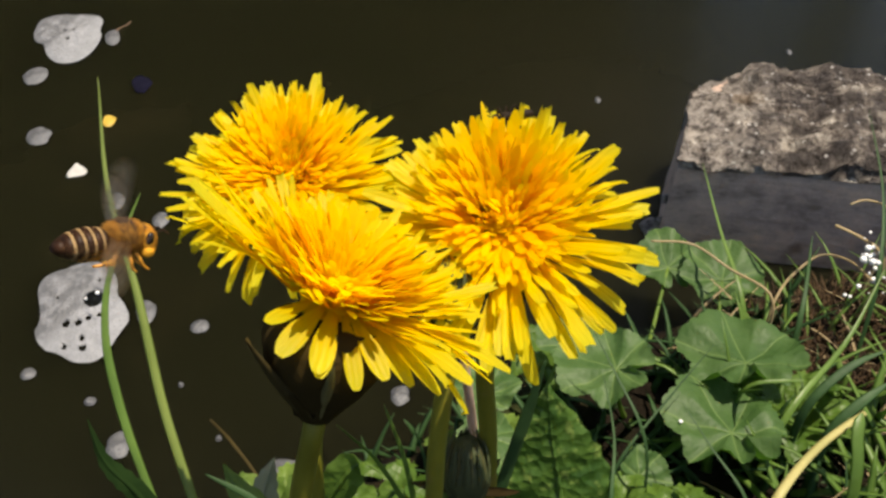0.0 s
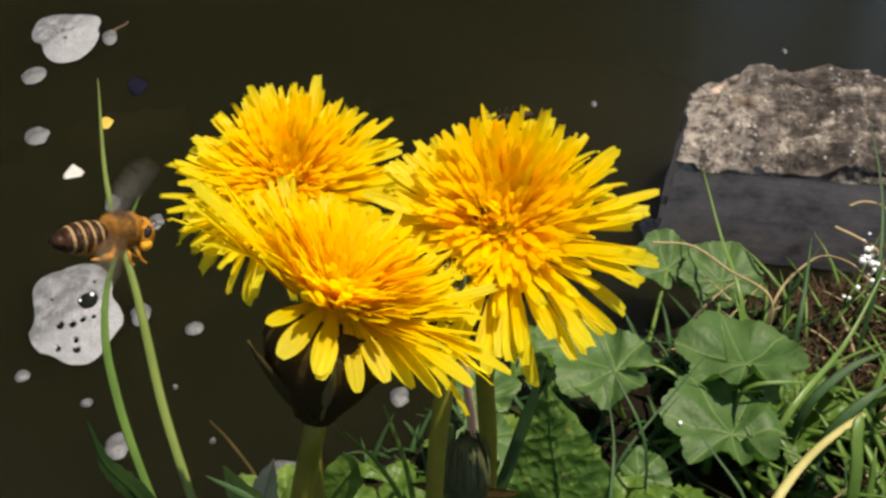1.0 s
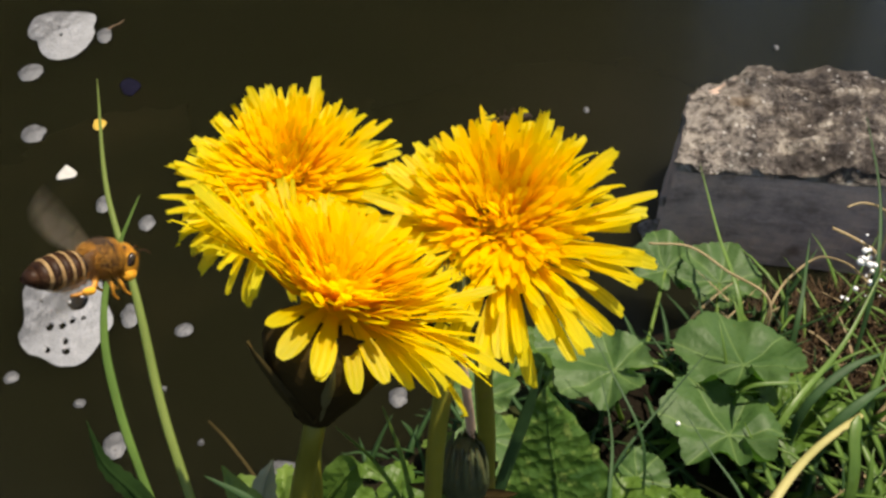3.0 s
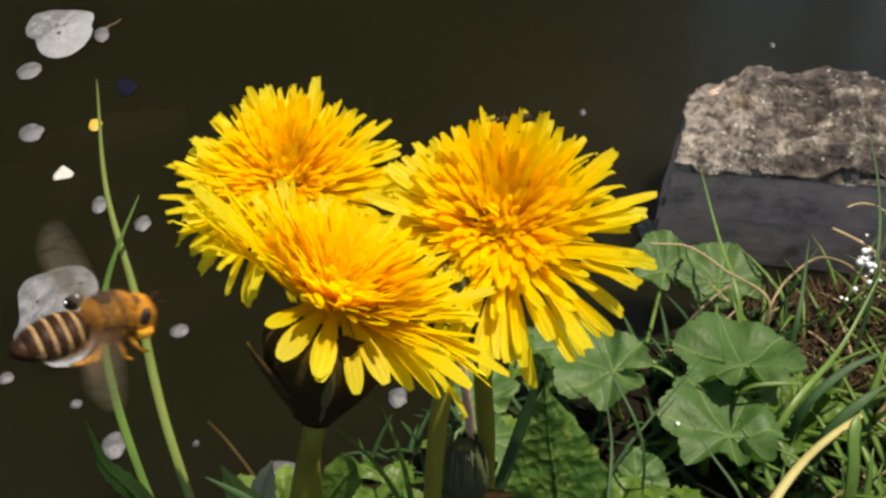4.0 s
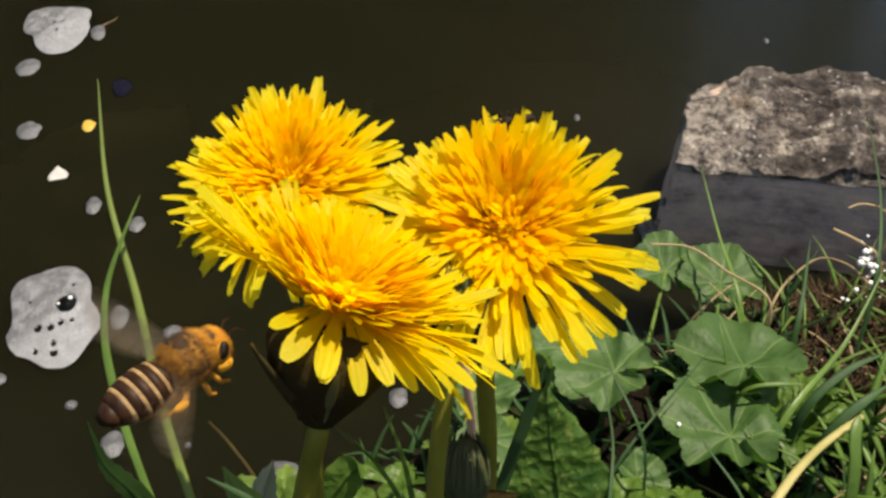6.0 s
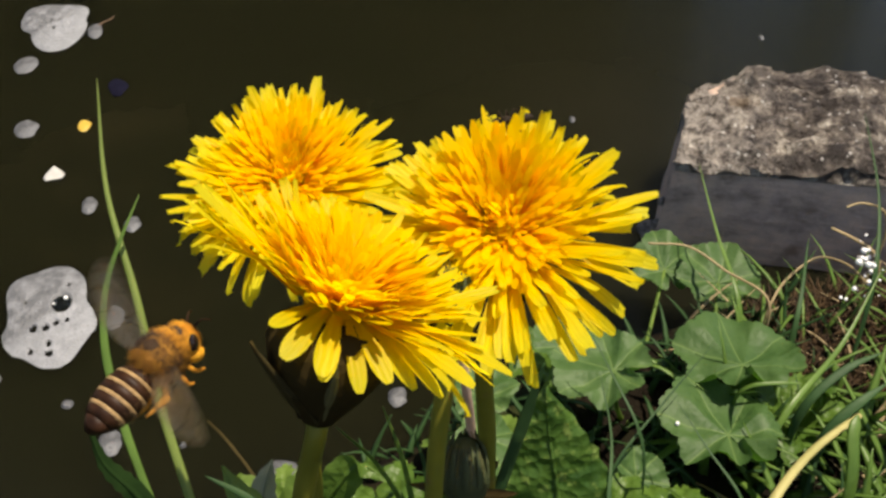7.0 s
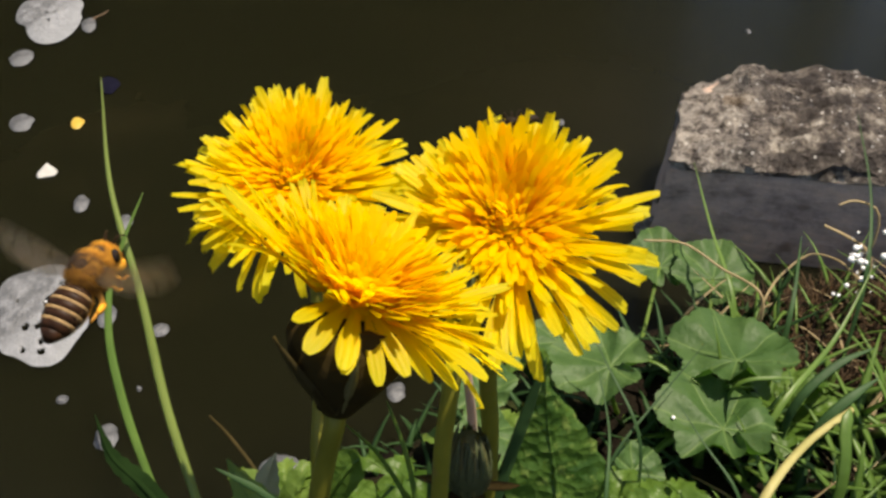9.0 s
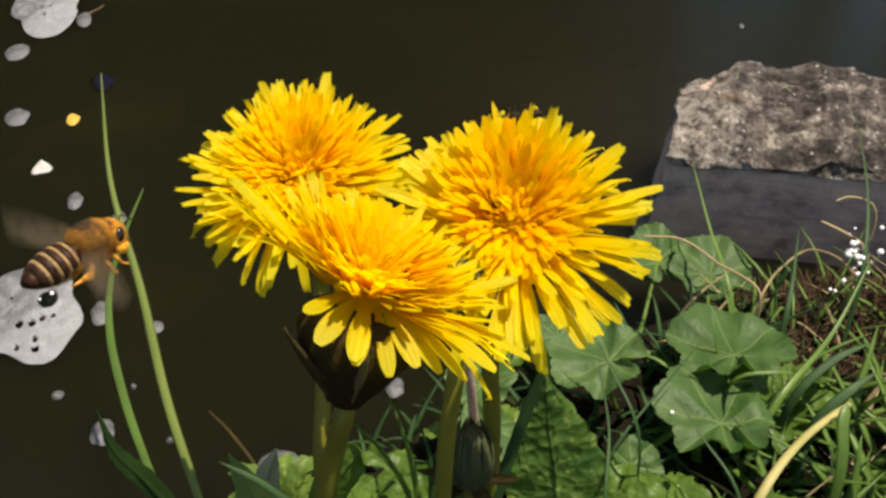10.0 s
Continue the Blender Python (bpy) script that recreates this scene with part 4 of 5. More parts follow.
            lathe(bm, [((a + 0.06) * mm, ra * 0.98 * mm), (a * mm, (ra + 0.075) * mm), ((a - w) * mm, (ra + (rb - ra) * w / 1.2 + 0.13) * mm), ((a - w - 0.08) * mm, (ra + (rb - ra) * w / 1.2 + 0.02) * mm)], 26, "X", 0.86)
            part("hair_band", bm, BAND, ab, "pale tan hair band")
    part("side_fur", fur_patch((-3.0 * mm, 0, 0), (3.6 * mm, 2.35 * mm, 2.05 * mm), 1300, 0.55 * mm, 5, lambda v: v.z < 0.35 or v.x > 0.6, 1.2), BAND, ab, "tan side hairs")
    part("fur", fur_patch((-2.4 * mm, 0, -0.5 * mm), (3.0 * mm, 2.3 * mm, 1.95 * mm), 900, 0.5 * mm, 4, lambda v: v.z < 0.1 or v.x > 0.75, 0.9), FUR, ab, "tan belly hairs")
    # legs: pairs from front to rear
    for sg in (-1, 1):
        for nm, pts, r in (
            ("front_leg", [(2.9, 0.9, -1.2), (3.6, 1.6, -2.5), (4.3, 1.5, -3.6), (5.3, 1.3, -4.3)], 0.36),
            ("middle_leg", [(1.7, 1.1, -1.5), (2.2, 2.0, -2.6), (2.5, 1.9, -3.7), (3.3, 1.7, -4.4)], 0.36),
            ("hind_leg", [(0.5, 1.1, -1.4), (-0.3, 2.0, -2.4), (-1.6, 1.9, -3.0), (-2.9, 1.6, -3.2)], 0.42),
        ):
            bm = bmesh.new()
            tube(bm, spline([Vector((x, sg * y, z)) * mm for x, y, z in pts], 5), lambda s: r * mm * (1.0 - 0.55 * s), 0.8, 8)
            lg = part(nm, bm, LEG, t, "amber-brown hairy leg")
            if nm == "hind_leg":
                bm = bmesh.new()
                blob(bm, (-0.9 * mm, sg * 2.15 * mm, -2.75 * mm), (0.9 * mm, 0.4 * mm, 0.5 * mm), seg=12, rings=8, shape=lambda v: v * (1 + 0.15 * noise.noise(v * 3)))
                part("pollen", bm, POLLEN, lg, "orange pollen load")
    wings = {}
    for side, sg in (("left", 1), ("right", -1)):
        root = new("wing_pair")
        root.parent = t
        root.location = (1.9 * mm, sg * 1.3 * mm, 1.2 * mm)
        tagged(root, "translucent brownish pair of wings, beating")
        part("fore_wing", wing_mesh(9.6 * mm, 3.3 * mm, False), WING, root)
        hind = part("hind_wing", wing_mesh(6.6 * mm, 2.0 * mm, True), WING, root)
        hind.location = (-1.0 * mm, 0.2 * mm, -0.1 * mm)
        wings[side] = root
    return t, wings


def build_small_insect():
    """The dark insect that sits among the petals of one flower."""
    t = thing("small_insect", pose(0.0103, 0.1245, 0.1830, 0, 14, 176), "small black insect sitting among dandelion petals", "insect")
    mm = 0.00105
    for nm, c, r in (("abdomen", (-1.9, 0, 0), (1.7, 0.75, 0.7)), ("thorax", (0.3, 0, 0.1), (0.9, 0.65, 0.65)), ("head", (1.6, 0, 0.1), (0.55, 0.6, 0.55))):
        bm = bmesh.new()
        blob(bm, [v * mm for v in c], [v * mm for v in r], seg=12, rings=8)
        part(nm, bm, BLACK, t)
    for sg in (-1, 1):
        for x0, x1 in ((0.7, 1.6), (0.2, 0.1), (-0.2, -1.7)):
            bm = bmesh.new()
            tube(bm, spline([Vector(q) * mm for q in ((x0, sg * 0.4, 0), ((x0 + x1) / 2, sg * 1.3, 0.9), (x1, sg * 2.0, -0.9))], 5), lambda s: 0.11 * mm, 1, 6)
            part("leg", bm, BLACK, t)
        bm = bmesh.new()
        tube(bm, spline([Vector(q) * mm for q in ((2.0, sg * 0.2, 0.3), (2.6, sg * 0.5, 1.0), (3.3, sg * 0.8, 0.9))], 5), lambda s: 0.07 * mm, 1, 6)
        part("antenna", bm, BLACK, t)


# ---- paths of what moves ----
DRIFT = {
    "a": [(0, -0.2435, 0.5064), (2, -0.2470, 0.5104), (4, -0.2505, 0.5145), (6, -0.2539, 0.5189), (8, -0.2570, 0.5238), (10, -0.2598, 0.5294)],
    "b": [(0, -0.2448, 0.4551), (2, -0.2475, 0.4587), (4, -0.2501, 0.4623), (6, -0.2525, 0.4660), (8, -0.2549, 0.4701), (10, -0.2572, 0.4746)],
    "c": [(0, -0.2191, 0.3934), (2, -0.2214, 0.3960), (4, -0.2236, 0.3979), (6, -0.2258, 0.3997), (8, -0.2280, 0.4018), (10, -0.2304, 0.4050)],
    "d": [(0, -0.1885, 0.3629), (2, -0.1912, 0.3626), (4, -0.1938, 0.3619), (6, -0.1963, 0.3612), (8, -0.1988, 0.3605), (10, -0.2010, 0.3601)],
    "big": [(0, -0.1532, 0.2669), (2, -0.1569, 0.2661), (4, -0.1601, 0.2654), (6, -0.1629, 0.2647), (8, -0.1656, 0.2638), (10, -0.1684, 0.2623)],
    "f": [(0, -0.1168, 0.2004), (2, -0.1174, 0.2006), (4, -0.1179, 0.2009), (6, -0.1187, 0.2014), (8, -0.1200, 0.2018), (10, -0.1221, 0.2022)],
    "y": [(0, -0.1864, 0.4077), (2, -0.1886, 0.4063), (4, -0.1918, 0.4051), (6, -0.1952, 0.4041), (8, -0.1980, 0.4033), (10, -0.1996, 0.4029)],
    "i": [(0, -0.2149, 0.5020), (2, -0.2187, 0.5053), (4, -0.2222, 0.5077), (6, -0.2254, 0.5099), (8, -0.2284, 0.5128), (10, -0.2312, 0.5170)],
    "speck": [(0, 0.1909, 0.4856), (2, 0.1885, 0.4918), (4, 0.1861, 0.4979), (6, 0.1837, 0.5040), (8, 0.1813, 0.5102), (10, 0.1789, 0.5163)],
    "mote": [(0, 0.0739, 0.4311), (2, 0.0700, 0.4261), (4, 0.0662, 0.4211), (6, 0.0623, 0.4161), (8, 0.0585, 0.4111), (10, 0.0546, 0.4060)],
    "twig": [(0, -0.2121, 0.5142), (2, -0.2156, 0.5171), (4, -0.2189, 0.5194), (6, -0.2221, 0.5217), (8, -0.2250, 0.5244), (10, -0.2275, 0.5280)],
    "j": [(0, -0.1331, 0.2195), (2, -0.1352, 0.2193), (4, -0.1372, 0.2189), (6, -0.1391, 0.2185), (8, -0.1412, 0.2184), (10, -0.1436, 0.2187)],
}
BEE = [
    (0, pose(-0.04290, 0.10635, 0.17508, -12.3, 26.1, 41.3)),
    (0.5, pose(-0.04382, 0.10849, 0.17518, -12.3, 25.8, 44.0)),
    (1, pose(-0.04355, 0.10757, 0.17546, -11.9, 26.8, 43.6)),
    (1.5, pose(-0.04215, 0.10480, 0.17839, -10.3, 25.4, 43.0)),
    (2, pose(-0.04065, 0.10125, 0.18013, -10.7, 24.9, 42.8)),
    (2.5, pose(-0.04108, 0.09809, 0.17912, -12.9, 23.0, 45.2)),
    (2.7, pose(-0.04051, 0.09576, 0.18105, -12.3, 25.9, 50.1)),
    (3.8, pose(-0.03787, 0.08520, 0.18378, -3.4, 24.0, 44.7)),
    (4, pose(-0.03222, 0.07810, 0.18863, -4.5, 16.3, 41.4)),
    (4.5, pose(-0.02549, 0.07585, 0.18903, -8.0, 15.0, 46.9)),
    (5, pose(-0.02230, 0.07272, 0.18830, -3.9, 4.8, 48.9)),
    (5.5, pose(-0.02225, 0.07082, 0.18876, -4.8, 5.2, 52.1)),
    (5.7, pose(-0.02256, 0.07184, 0.18893, -1.8, 7.9, 51.8)),
    (6.8, pose(-0.02485, 0.07247, 0.18769, -0.9, 1.6, 57.6)),
    (7, pose(-0.02638, 0.07409, 0.18633, -1.1, -0.9, 59.9)),
    (7.5, pose(-0.03017, 0.07819, 0.18559, 1.4, 1.9, 58.2)),
    (8, pose(-0.03195, 0.08252, 0.18205, -0.4, 2.0, 57.0)),
    (8.5, pose(-0.03592, 0.08842, 0.18006, -3.3, -1.3, 66.2)),
    (9, pose(-0.04174, 0.08957, 0.18239, -0.4, -9.1, 72.0)),
    (9.5, pose(-0.04333, 0.08968, 0.18446, 1.7, -1.4, 57.1)),
    (10, pose(-0.04390, 0.09308, 0.18377, -7.2, 8.8, 56.0)),
]
LEFT_WING = [
    (0, pose(0.0019, 0.0013, 0.0012, 92, 3, 1)),
    (0.5, pose(0.0019, 0.0013, 0.0012, 90, 0, -0)),
    (1, pose(0.0019, 0.0013, 0.0012, 104, 21, 9)),
    (1.5, pose(0.0019, 0.0013, 0.0012, 55, -22, 4)),
    (2, pose(0.0019, 0.0013, 0.0012, 50, -26, 8)),
    (2.5, pose(0.0019, 0.0013, 0.0012, 27, -31, 25)),
    (2.7, pose(0.0019, 0.0013, 0.0012, 42, -27, 11)),
    (3.8, pose(0.0019, 0.0013, 0.0012, 44, -25, 9)),
    (4, pose(0.0019, 0.0013, 0.0012, 58, -20, 2)),
    (4.5, pose(0.0019, 0.0013, 0.0012, 63, -10, -4)),
    (5, pose(0.0019, 0.0013, 0.0012, 8, -27, 37)),
    (5.5, pose(0.0019, 0.0013, 0.0012, 9, -26, 36)),
    (5.7, pose(0.0019, 0.0013, 0.0012, 7, -25, 35)),
    (6.8, pose(0.0019, 0.0013, 0.0012, 68, 10, -11)),
    (7, pose(0.0019, 0.0013, 0.0012, 61, 4, -12)),
    (7.5, pose(0.0019, 0.0013, 0.0012, 44, -14, -3)),
    (8, pose(0.0019, 0.0013, 0.0012, 39, -19, 3)),
    (8.5, pose(0.0019, 0.0013, 0.0012, 39, -17, 1)),
    (9, pose(0.0019, 0.0013, 0.0012, 36, -14, -4)),
    (9.5, pose(0.0019, 0.0013, 0.0012, 20, -26, 23)),
    (10, pose(0.0019, 0.0013, 0.0012, 13, -25, 27)),
]
RIGHT_WING = [
    (0, pose(0.0019, -0.0013, 0.0012, -136, 4, -22)),
    (0.5, pose(0.0019, -0.0013, 0.0012, -135, 6, -24)),
    (1, pose(0.0019, -0.0013, 0.0012, -137, 9, -28)),
    (1.5, pose(0.0019, -0.0013, 0.0012, -163, -1, -73)),
    (2, pose(0.0019, -0.0013, 0.0012, -166, -18, -82)),
    (2.5, pose(0.0019, -0.0013, 0.0012, -90, -69, 172)),
    (2.7, pose(0.0019, -0.0013, 0.0012, -68, 49, 21)),
    (3.8, pose(0.0019, -0.0013, 0.0012, -138, 1, -21)),
    (4, pose(0.0019, -0.0013, 0.0012, -137, 1, -20)),
    (4.5, pose(0.0019, -0.0013, 0.0012, -136, -5, -12)),
    (5, pose(0.0019, -0.0013, 0.0012, -132, 19, -30)),
    (5.5, pose(0.0019, -0.0013, 0.0012, -123, 46, -32)),
    (5.7, pose(0.0019, -0.0013, 0.0012, -134, 30, -39)),
    (6.8, pose(0.0019, -0.0013, 0.0012, -156, -7, -25)),
    (7, pose(0.0019, -0.0013, 0.0012, -147, -1, -27)),
    (7.5, pose(0.0019, -0.0013, 0.0012, -144, -3, -21)),
    (8, pose(0.0019, -0.0013, 0.0012, -176, -18, 14)),
    (8.5, pose(0.0019, -0.0013, 0.0012, -151, -5, -24)),
    (9, pose(0.0019, -0.0013, 0.0012, -179, -18, 17)),
    (9.5, pose(0.0019, -0.0013, 0.0012, -163, -16, -1)),
    (10, pose(0.0019, -0.0013, 0.0012, -141, -3, -19)),
]


# ---- the place ----
build_ground()
build_water()
build_stone()

build_unseen_woods()

dandelion((-0.0079, 0.0771, 0.1917), (-30, 21, 0), 0.0167, 310, [(-0.0111, 0.0705, 0.1764), (-0.0122, 0.0700, 0.1714), (-0.0145, 0.0690, 0.1000), (-0.0130, 0.0670, 0.0300)],
          "bright yellow dandelion in full bloom, tipped sideways on a stout stem", 3, tall=1.0, level=0.05, slope=0.20, side=-0.08, stem_r=0.00113, rim=0.95, base=1.18, cup_lean=(-30, 11, 0),
          gaps=((30, 82, 0.4), (82, 222, 1.0), (222, 260, 0.6)),
          curled=((130, 0.50, -0.06, 1.6), (163, 0.57, -0.10, 1.6), (175, 0.56, -0.15, 1.6), (185, 0.54, -0.20, 1.3), (196, 0.56, -0.20, 1.25, 10), (205, 0.58, -0.16, 1.4, 20), (217, 0.66, -0.16, 1.5, 28), (230, 0.80, -0.14, 1.5, 30),
                  (84, 0.98, 0.40, 1.1), (90, 0.80, 0.38, 1.1), (78, 0.93, 0.48, 0.9), (72, 0.88, 0.54, 0.9), (96, 0.74, 0.33, 0.9), (243, 0.92, -0.05, 1.7, 30), (256, 1.06, 0.02, 1.5, 25), (268, 1.12, 0.06, 1.4, 20),
                  (110, 0.30, 0.14, 0.8), (132, 0.28, 0.12, 0.9), (150, 0.24, 0.16, 0.8), (168, 0.24, 0.15, 0.8), (185, 0.24, 0.16, 0.8), (205, 0.25, 0.17, 0.8), (222, 0.30, 0.10, 0.8)))
dandelion((-0.0255, 0.1364, 0.1613), (4, -4, 0), 0.0216, 290, [(-0.0243, 0.1240, 0.1160), (-0.0246, 0.1200, 0.1105), (-0.0248, 0.1165, 0.1001), (-0.0240, 0.1060, 0.0300)],
          "bright yellow dandelion in full bloom with an orange middle", 5, level=-0.02, slope=0.14, rim=1.2)
dandelion((0.0099, 0.1128, 0.1714), (11, -8, 0), 0.0217, 310, [(0.0082, 0.1165, 0.1445), (0.0088, 0.1150, 0.1214), (0.0092, 0.1110, 0.0300)],
          "large yellow dandelion leaning forward, with an insect on its far rim", 8, tall=1.0, level=-0.07, slope=0.03, loose=1.1, stem_r=0.0016, rim=1.12, nod=0.18, gaps=((120, 240, 0.1), (240, 330, 0.15)))
dandelion_bud((0.0049, 0.1133, 0.1228), (0.0050, 0.1106, 0.1110), (0.0060, 0.1050, ground_height(0.006, 0.105)), "closed dark green dandelion bud on its stalk")
dandelion_bud((0.0040, 0.1050, 0.1720), (0.0030, 0.1030, 0.1630), (0.0000, 0.0880, ground_height(0.0, 0.088)), "closed dandelion bud on a tall smooth stalk", [(0.0016, 0.0994, 0.1525), (0.0005, 0.0971, 0.1422), (0.0000, 0.0954, 0.1326)], 0.0014)

# tall grass beside the water
clump("grass_tuft", "tall tuft of slender green grass over the water", "grass", [
    ([(-0.0933, 0.2194, 0.1348), (-0.0899, 0.1992, 0.1127), (-0.0814, 0.1805, 0.0938), (-0.0731, 0.1589, 0.0700), (-0.0659, 0.1450, 0.0551), (-0.0520, 0.1180, 0.02)], 0.00125, SCAPE, {"taper": 0.5, "thick": 0.6, "label": "pale green stalk"}),
    ([(-0.0799, 0.1958, 0.1145), (-0.0840, 0.1860, 0.1065), (-0.0870, 0.1777, 0.0984), (-0.0869, 0.1685, 0.0893), (-0.0832, 0.1577, 0.0782), (-0.0762, 0.1448, 0.0630), (-0.0560, 0.1200, 0.02)], 0.00115, GRASS, {"taper": 0.6}),
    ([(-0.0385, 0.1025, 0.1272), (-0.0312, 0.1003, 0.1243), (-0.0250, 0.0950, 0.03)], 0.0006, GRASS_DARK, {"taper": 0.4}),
])
broad_leaf([(-0.0735, 0.1295, 0.1064), (-0.0697, 0.1239, 0.0997), (-0.0630, 0.1193, 0.0971), (-0.0450, 0.1050, 0.02)], 0.0021, LEAF_SHADE, "leaf painted dark green for shade beside the grass stalks", teeth=0.4)
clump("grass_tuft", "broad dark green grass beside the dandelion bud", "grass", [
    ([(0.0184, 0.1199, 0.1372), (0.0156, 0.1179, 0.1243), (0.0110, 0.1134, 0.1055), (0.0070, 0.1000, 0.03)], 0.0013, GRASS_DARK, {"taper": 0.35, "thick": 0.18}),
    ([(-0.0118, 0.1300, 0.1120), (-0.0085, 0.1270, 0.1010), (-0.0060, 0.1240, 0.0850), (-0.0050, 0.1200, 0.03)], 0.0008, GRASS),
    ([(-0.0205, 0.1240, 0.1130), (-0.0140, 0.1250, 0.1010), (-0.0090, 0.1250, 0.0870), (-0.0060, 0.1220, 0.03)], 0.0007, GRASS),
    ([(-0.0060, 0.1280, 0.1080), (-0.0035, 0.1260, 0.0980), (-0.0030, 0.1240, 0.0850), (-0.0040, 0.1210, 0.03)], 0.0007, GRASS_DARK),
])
clump("dry_stalk", "bleached pinkish dry stalk", "stalk", [([(0.0036, 0.1358, 0.1257), (0.0052, 0.1351, 0.1095), (0.0061, 0.1372, 0.0966), (0.0065, 0.1380, 0.03)], 0.0012, PINK, {"thick": 0.6, "stalk": True})], "stalk_piece")
broad_leaf([(0.0232, 0.1481, 0.0962), (0.0249, 0.1449, 0.0817), (0.0278, 0.1401, 0.0653), (0.0230, 0.1260, 0.03)], 0.0125, BLISTERED, "crinkled mid-green dandelion leaf standing upright", teeth=0.2)
broad_leaf([(-0.0500, 0.1340, 0.0850), (-0.0420, 0.1240, 0.0800), (-0.0340, 0.1150, 0.0700), (-0.0280, 0.1050, 0.03)], 0.0075, YOUNG, "small pale green dandelion leaf by the water", teeth=0.3)

broad_leaf([(-0.0125, 0.1360, 0.0770), (-0.0190, 0.1385, 0.0800), (-0.0255, 0.1370, 0.0730), (-0.0260, 0.1300, 0.03)], 0.0048, DLEAF, "dark green curled leaf with a sunlit rim", teeth=0.2)
broad_leaf([(-0.0430, 0.1470, 0.0690), (-0.0455, 0.1450, 0.0620), (-0.0480, 0.1410, 0.0500), (-0.0460, 0.1320, 0.03)], 0.0042, PALE_LEAF, "greyish pale underside of a leaf by the water", teeth=0.3)

# round-leaved plants
mallow_plant((0.085, 0.205), [(0.0888, 0.1972, 0.0508, -14, -4, 4, 0.0198), (0.0795, 0.1725, 0.0490, -6, 4, 20, 0.0180), (0.0980, 0.2560, 0.0300, 10, 0, -20, 0.0160)],
             "mid-green plant with round scalloped pleated leaves", 3)
mallow_plant((0.055, 0.195), [(0.0480, 0.1880, 0.0580, -14, -8, 60, 0.0150), (0.0800, 0.2650, 0.0280, 10, 6, 10, 0.0140), (0.0530, 0.1625, 0.0420, 14, 34, -40, 0.0078)],
             "small green plant with round scalloped leaves, partly in shade", 13)
mallow_plant((0.020, 0.190), [(0.0353, 0.2068, 0.0480, 10, 0, 0, 0.0095), (0.0103, 0.1762, 0.0600, 14, 0, 30, 0.0100), (0.0110, 0.1600, 0.0620, 0, -10, 200, 0.0110)],
             "young pale green round-leaved plant", 23)

# tufts and stalks round the stone
clump("dry_stalk", "thick straw-coloured dry stalk bent over the grass", "stalk", [([(0.1160, 0.1767, 0.0534), (0.0967, 0.1603, 0.0582), (0.0817, 0.1433, 0.0622), (0.0700, 0.1250, 0.03)], 0.0014, STALK, {"thick": 0.8, "stalk": True})], "stalk_piece")
clump("grass_tuft", "thin green grass before the stone", "grass", [
    ([(0.0928, 0.2920, 0.0579), (0.0947, 0.2586, 0.0497), (0.0973, 0.2334, 0.0434), (0.0990, 0.2200, 0.03)], 0.0010, GRASS),
    ([(0.1229, 0.2517, 0.0558), (0.1117, 0.2195, 0.0495), (0.1090, 0.2100, 0.03)], 0.0011, GRASS_DARK),
    ([(0.1419, 0.2802, 0.0880), (0.1423, 0.2532, 0.0720), (0.1369, 0.2308, 0.0616), (0.1330, 0.2150, 0.03)], 0.0009, GRASS_DARK),
    ([(0.1393, 0.2309, 0.0616), (0.1228, 0.2081, 0.0512), (0.0983, 0.1820, 0.0449), (0.0900, 0.1720, 0.03)], 0.0012, GRASS),
])
clump("grass_tuft", "broad green grass blades beside a dry stalk", "grass", [
    ([(0.1110, 0.1700, 0.0620), (0.1092, 0.1660, 0.0600), (0.1085, 0.1590, 0.0540), (0.1080, 0.1510, 0.03)], 0.0017, GRASS, {"taper": 0.2}),
    ([(0.1250, 0.1920, 0.0630), (0.1140, 0.1870, 0.0620), (0.1040, 0.1810, 0.0570), (0.0990, 0.1760, 0.03)], 0.0013, GRASS_DARK, {"taper": 0.4}),
    ([(0.1240, 0.1830, 0.0600), (0.1160, 0.1780, 0.0585), (0.1090, 0.1740, 0.0540), (0.1040, 0.1690, 0.03)], 0.0015, GRASS_DARK, {"taper": 0.4}),
    ([(0.1020, 0.1855, 0.0565), (0.0950, 0.1850, 0.0570), (0.0880, 0.1850, 0.0560), (0.0860, 0.1840, 0.03)], 0.0006, GRASS, {"taper": 0.3}),
])
clump("dry_stalk", "short pale dry twigs lying before the slate", "stalk", [
    ([(0.1280, 0.2490, 0.0625), (0.1340, 0.2460, 0.0610), (0.1400, 0.2420, 0.0590), (0.1420, 0.2380, 0.03)], 0.0007, STRAW, {"thick": 0.8, "stalk": True}),
    ([(0.1320, 0.2520, 0.0690), (0.1360, 0.2530, 0.0700), (0.1420, 0.2530, 0.0690), (0.1440, 0.2450, 0.03)], 0.0005, STRAW, {"thick": 0.8, "stalk": True}),
], "stalk_piece")
clump("dry_stalk", "thin reddish-brown stalk leaning over the water", "stalk", [
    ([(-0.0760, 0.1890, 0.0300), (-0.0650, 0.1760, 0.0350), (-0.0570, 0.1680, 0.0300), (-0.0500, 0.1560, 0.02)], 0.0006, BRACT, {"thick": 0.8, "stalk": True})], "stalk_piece")
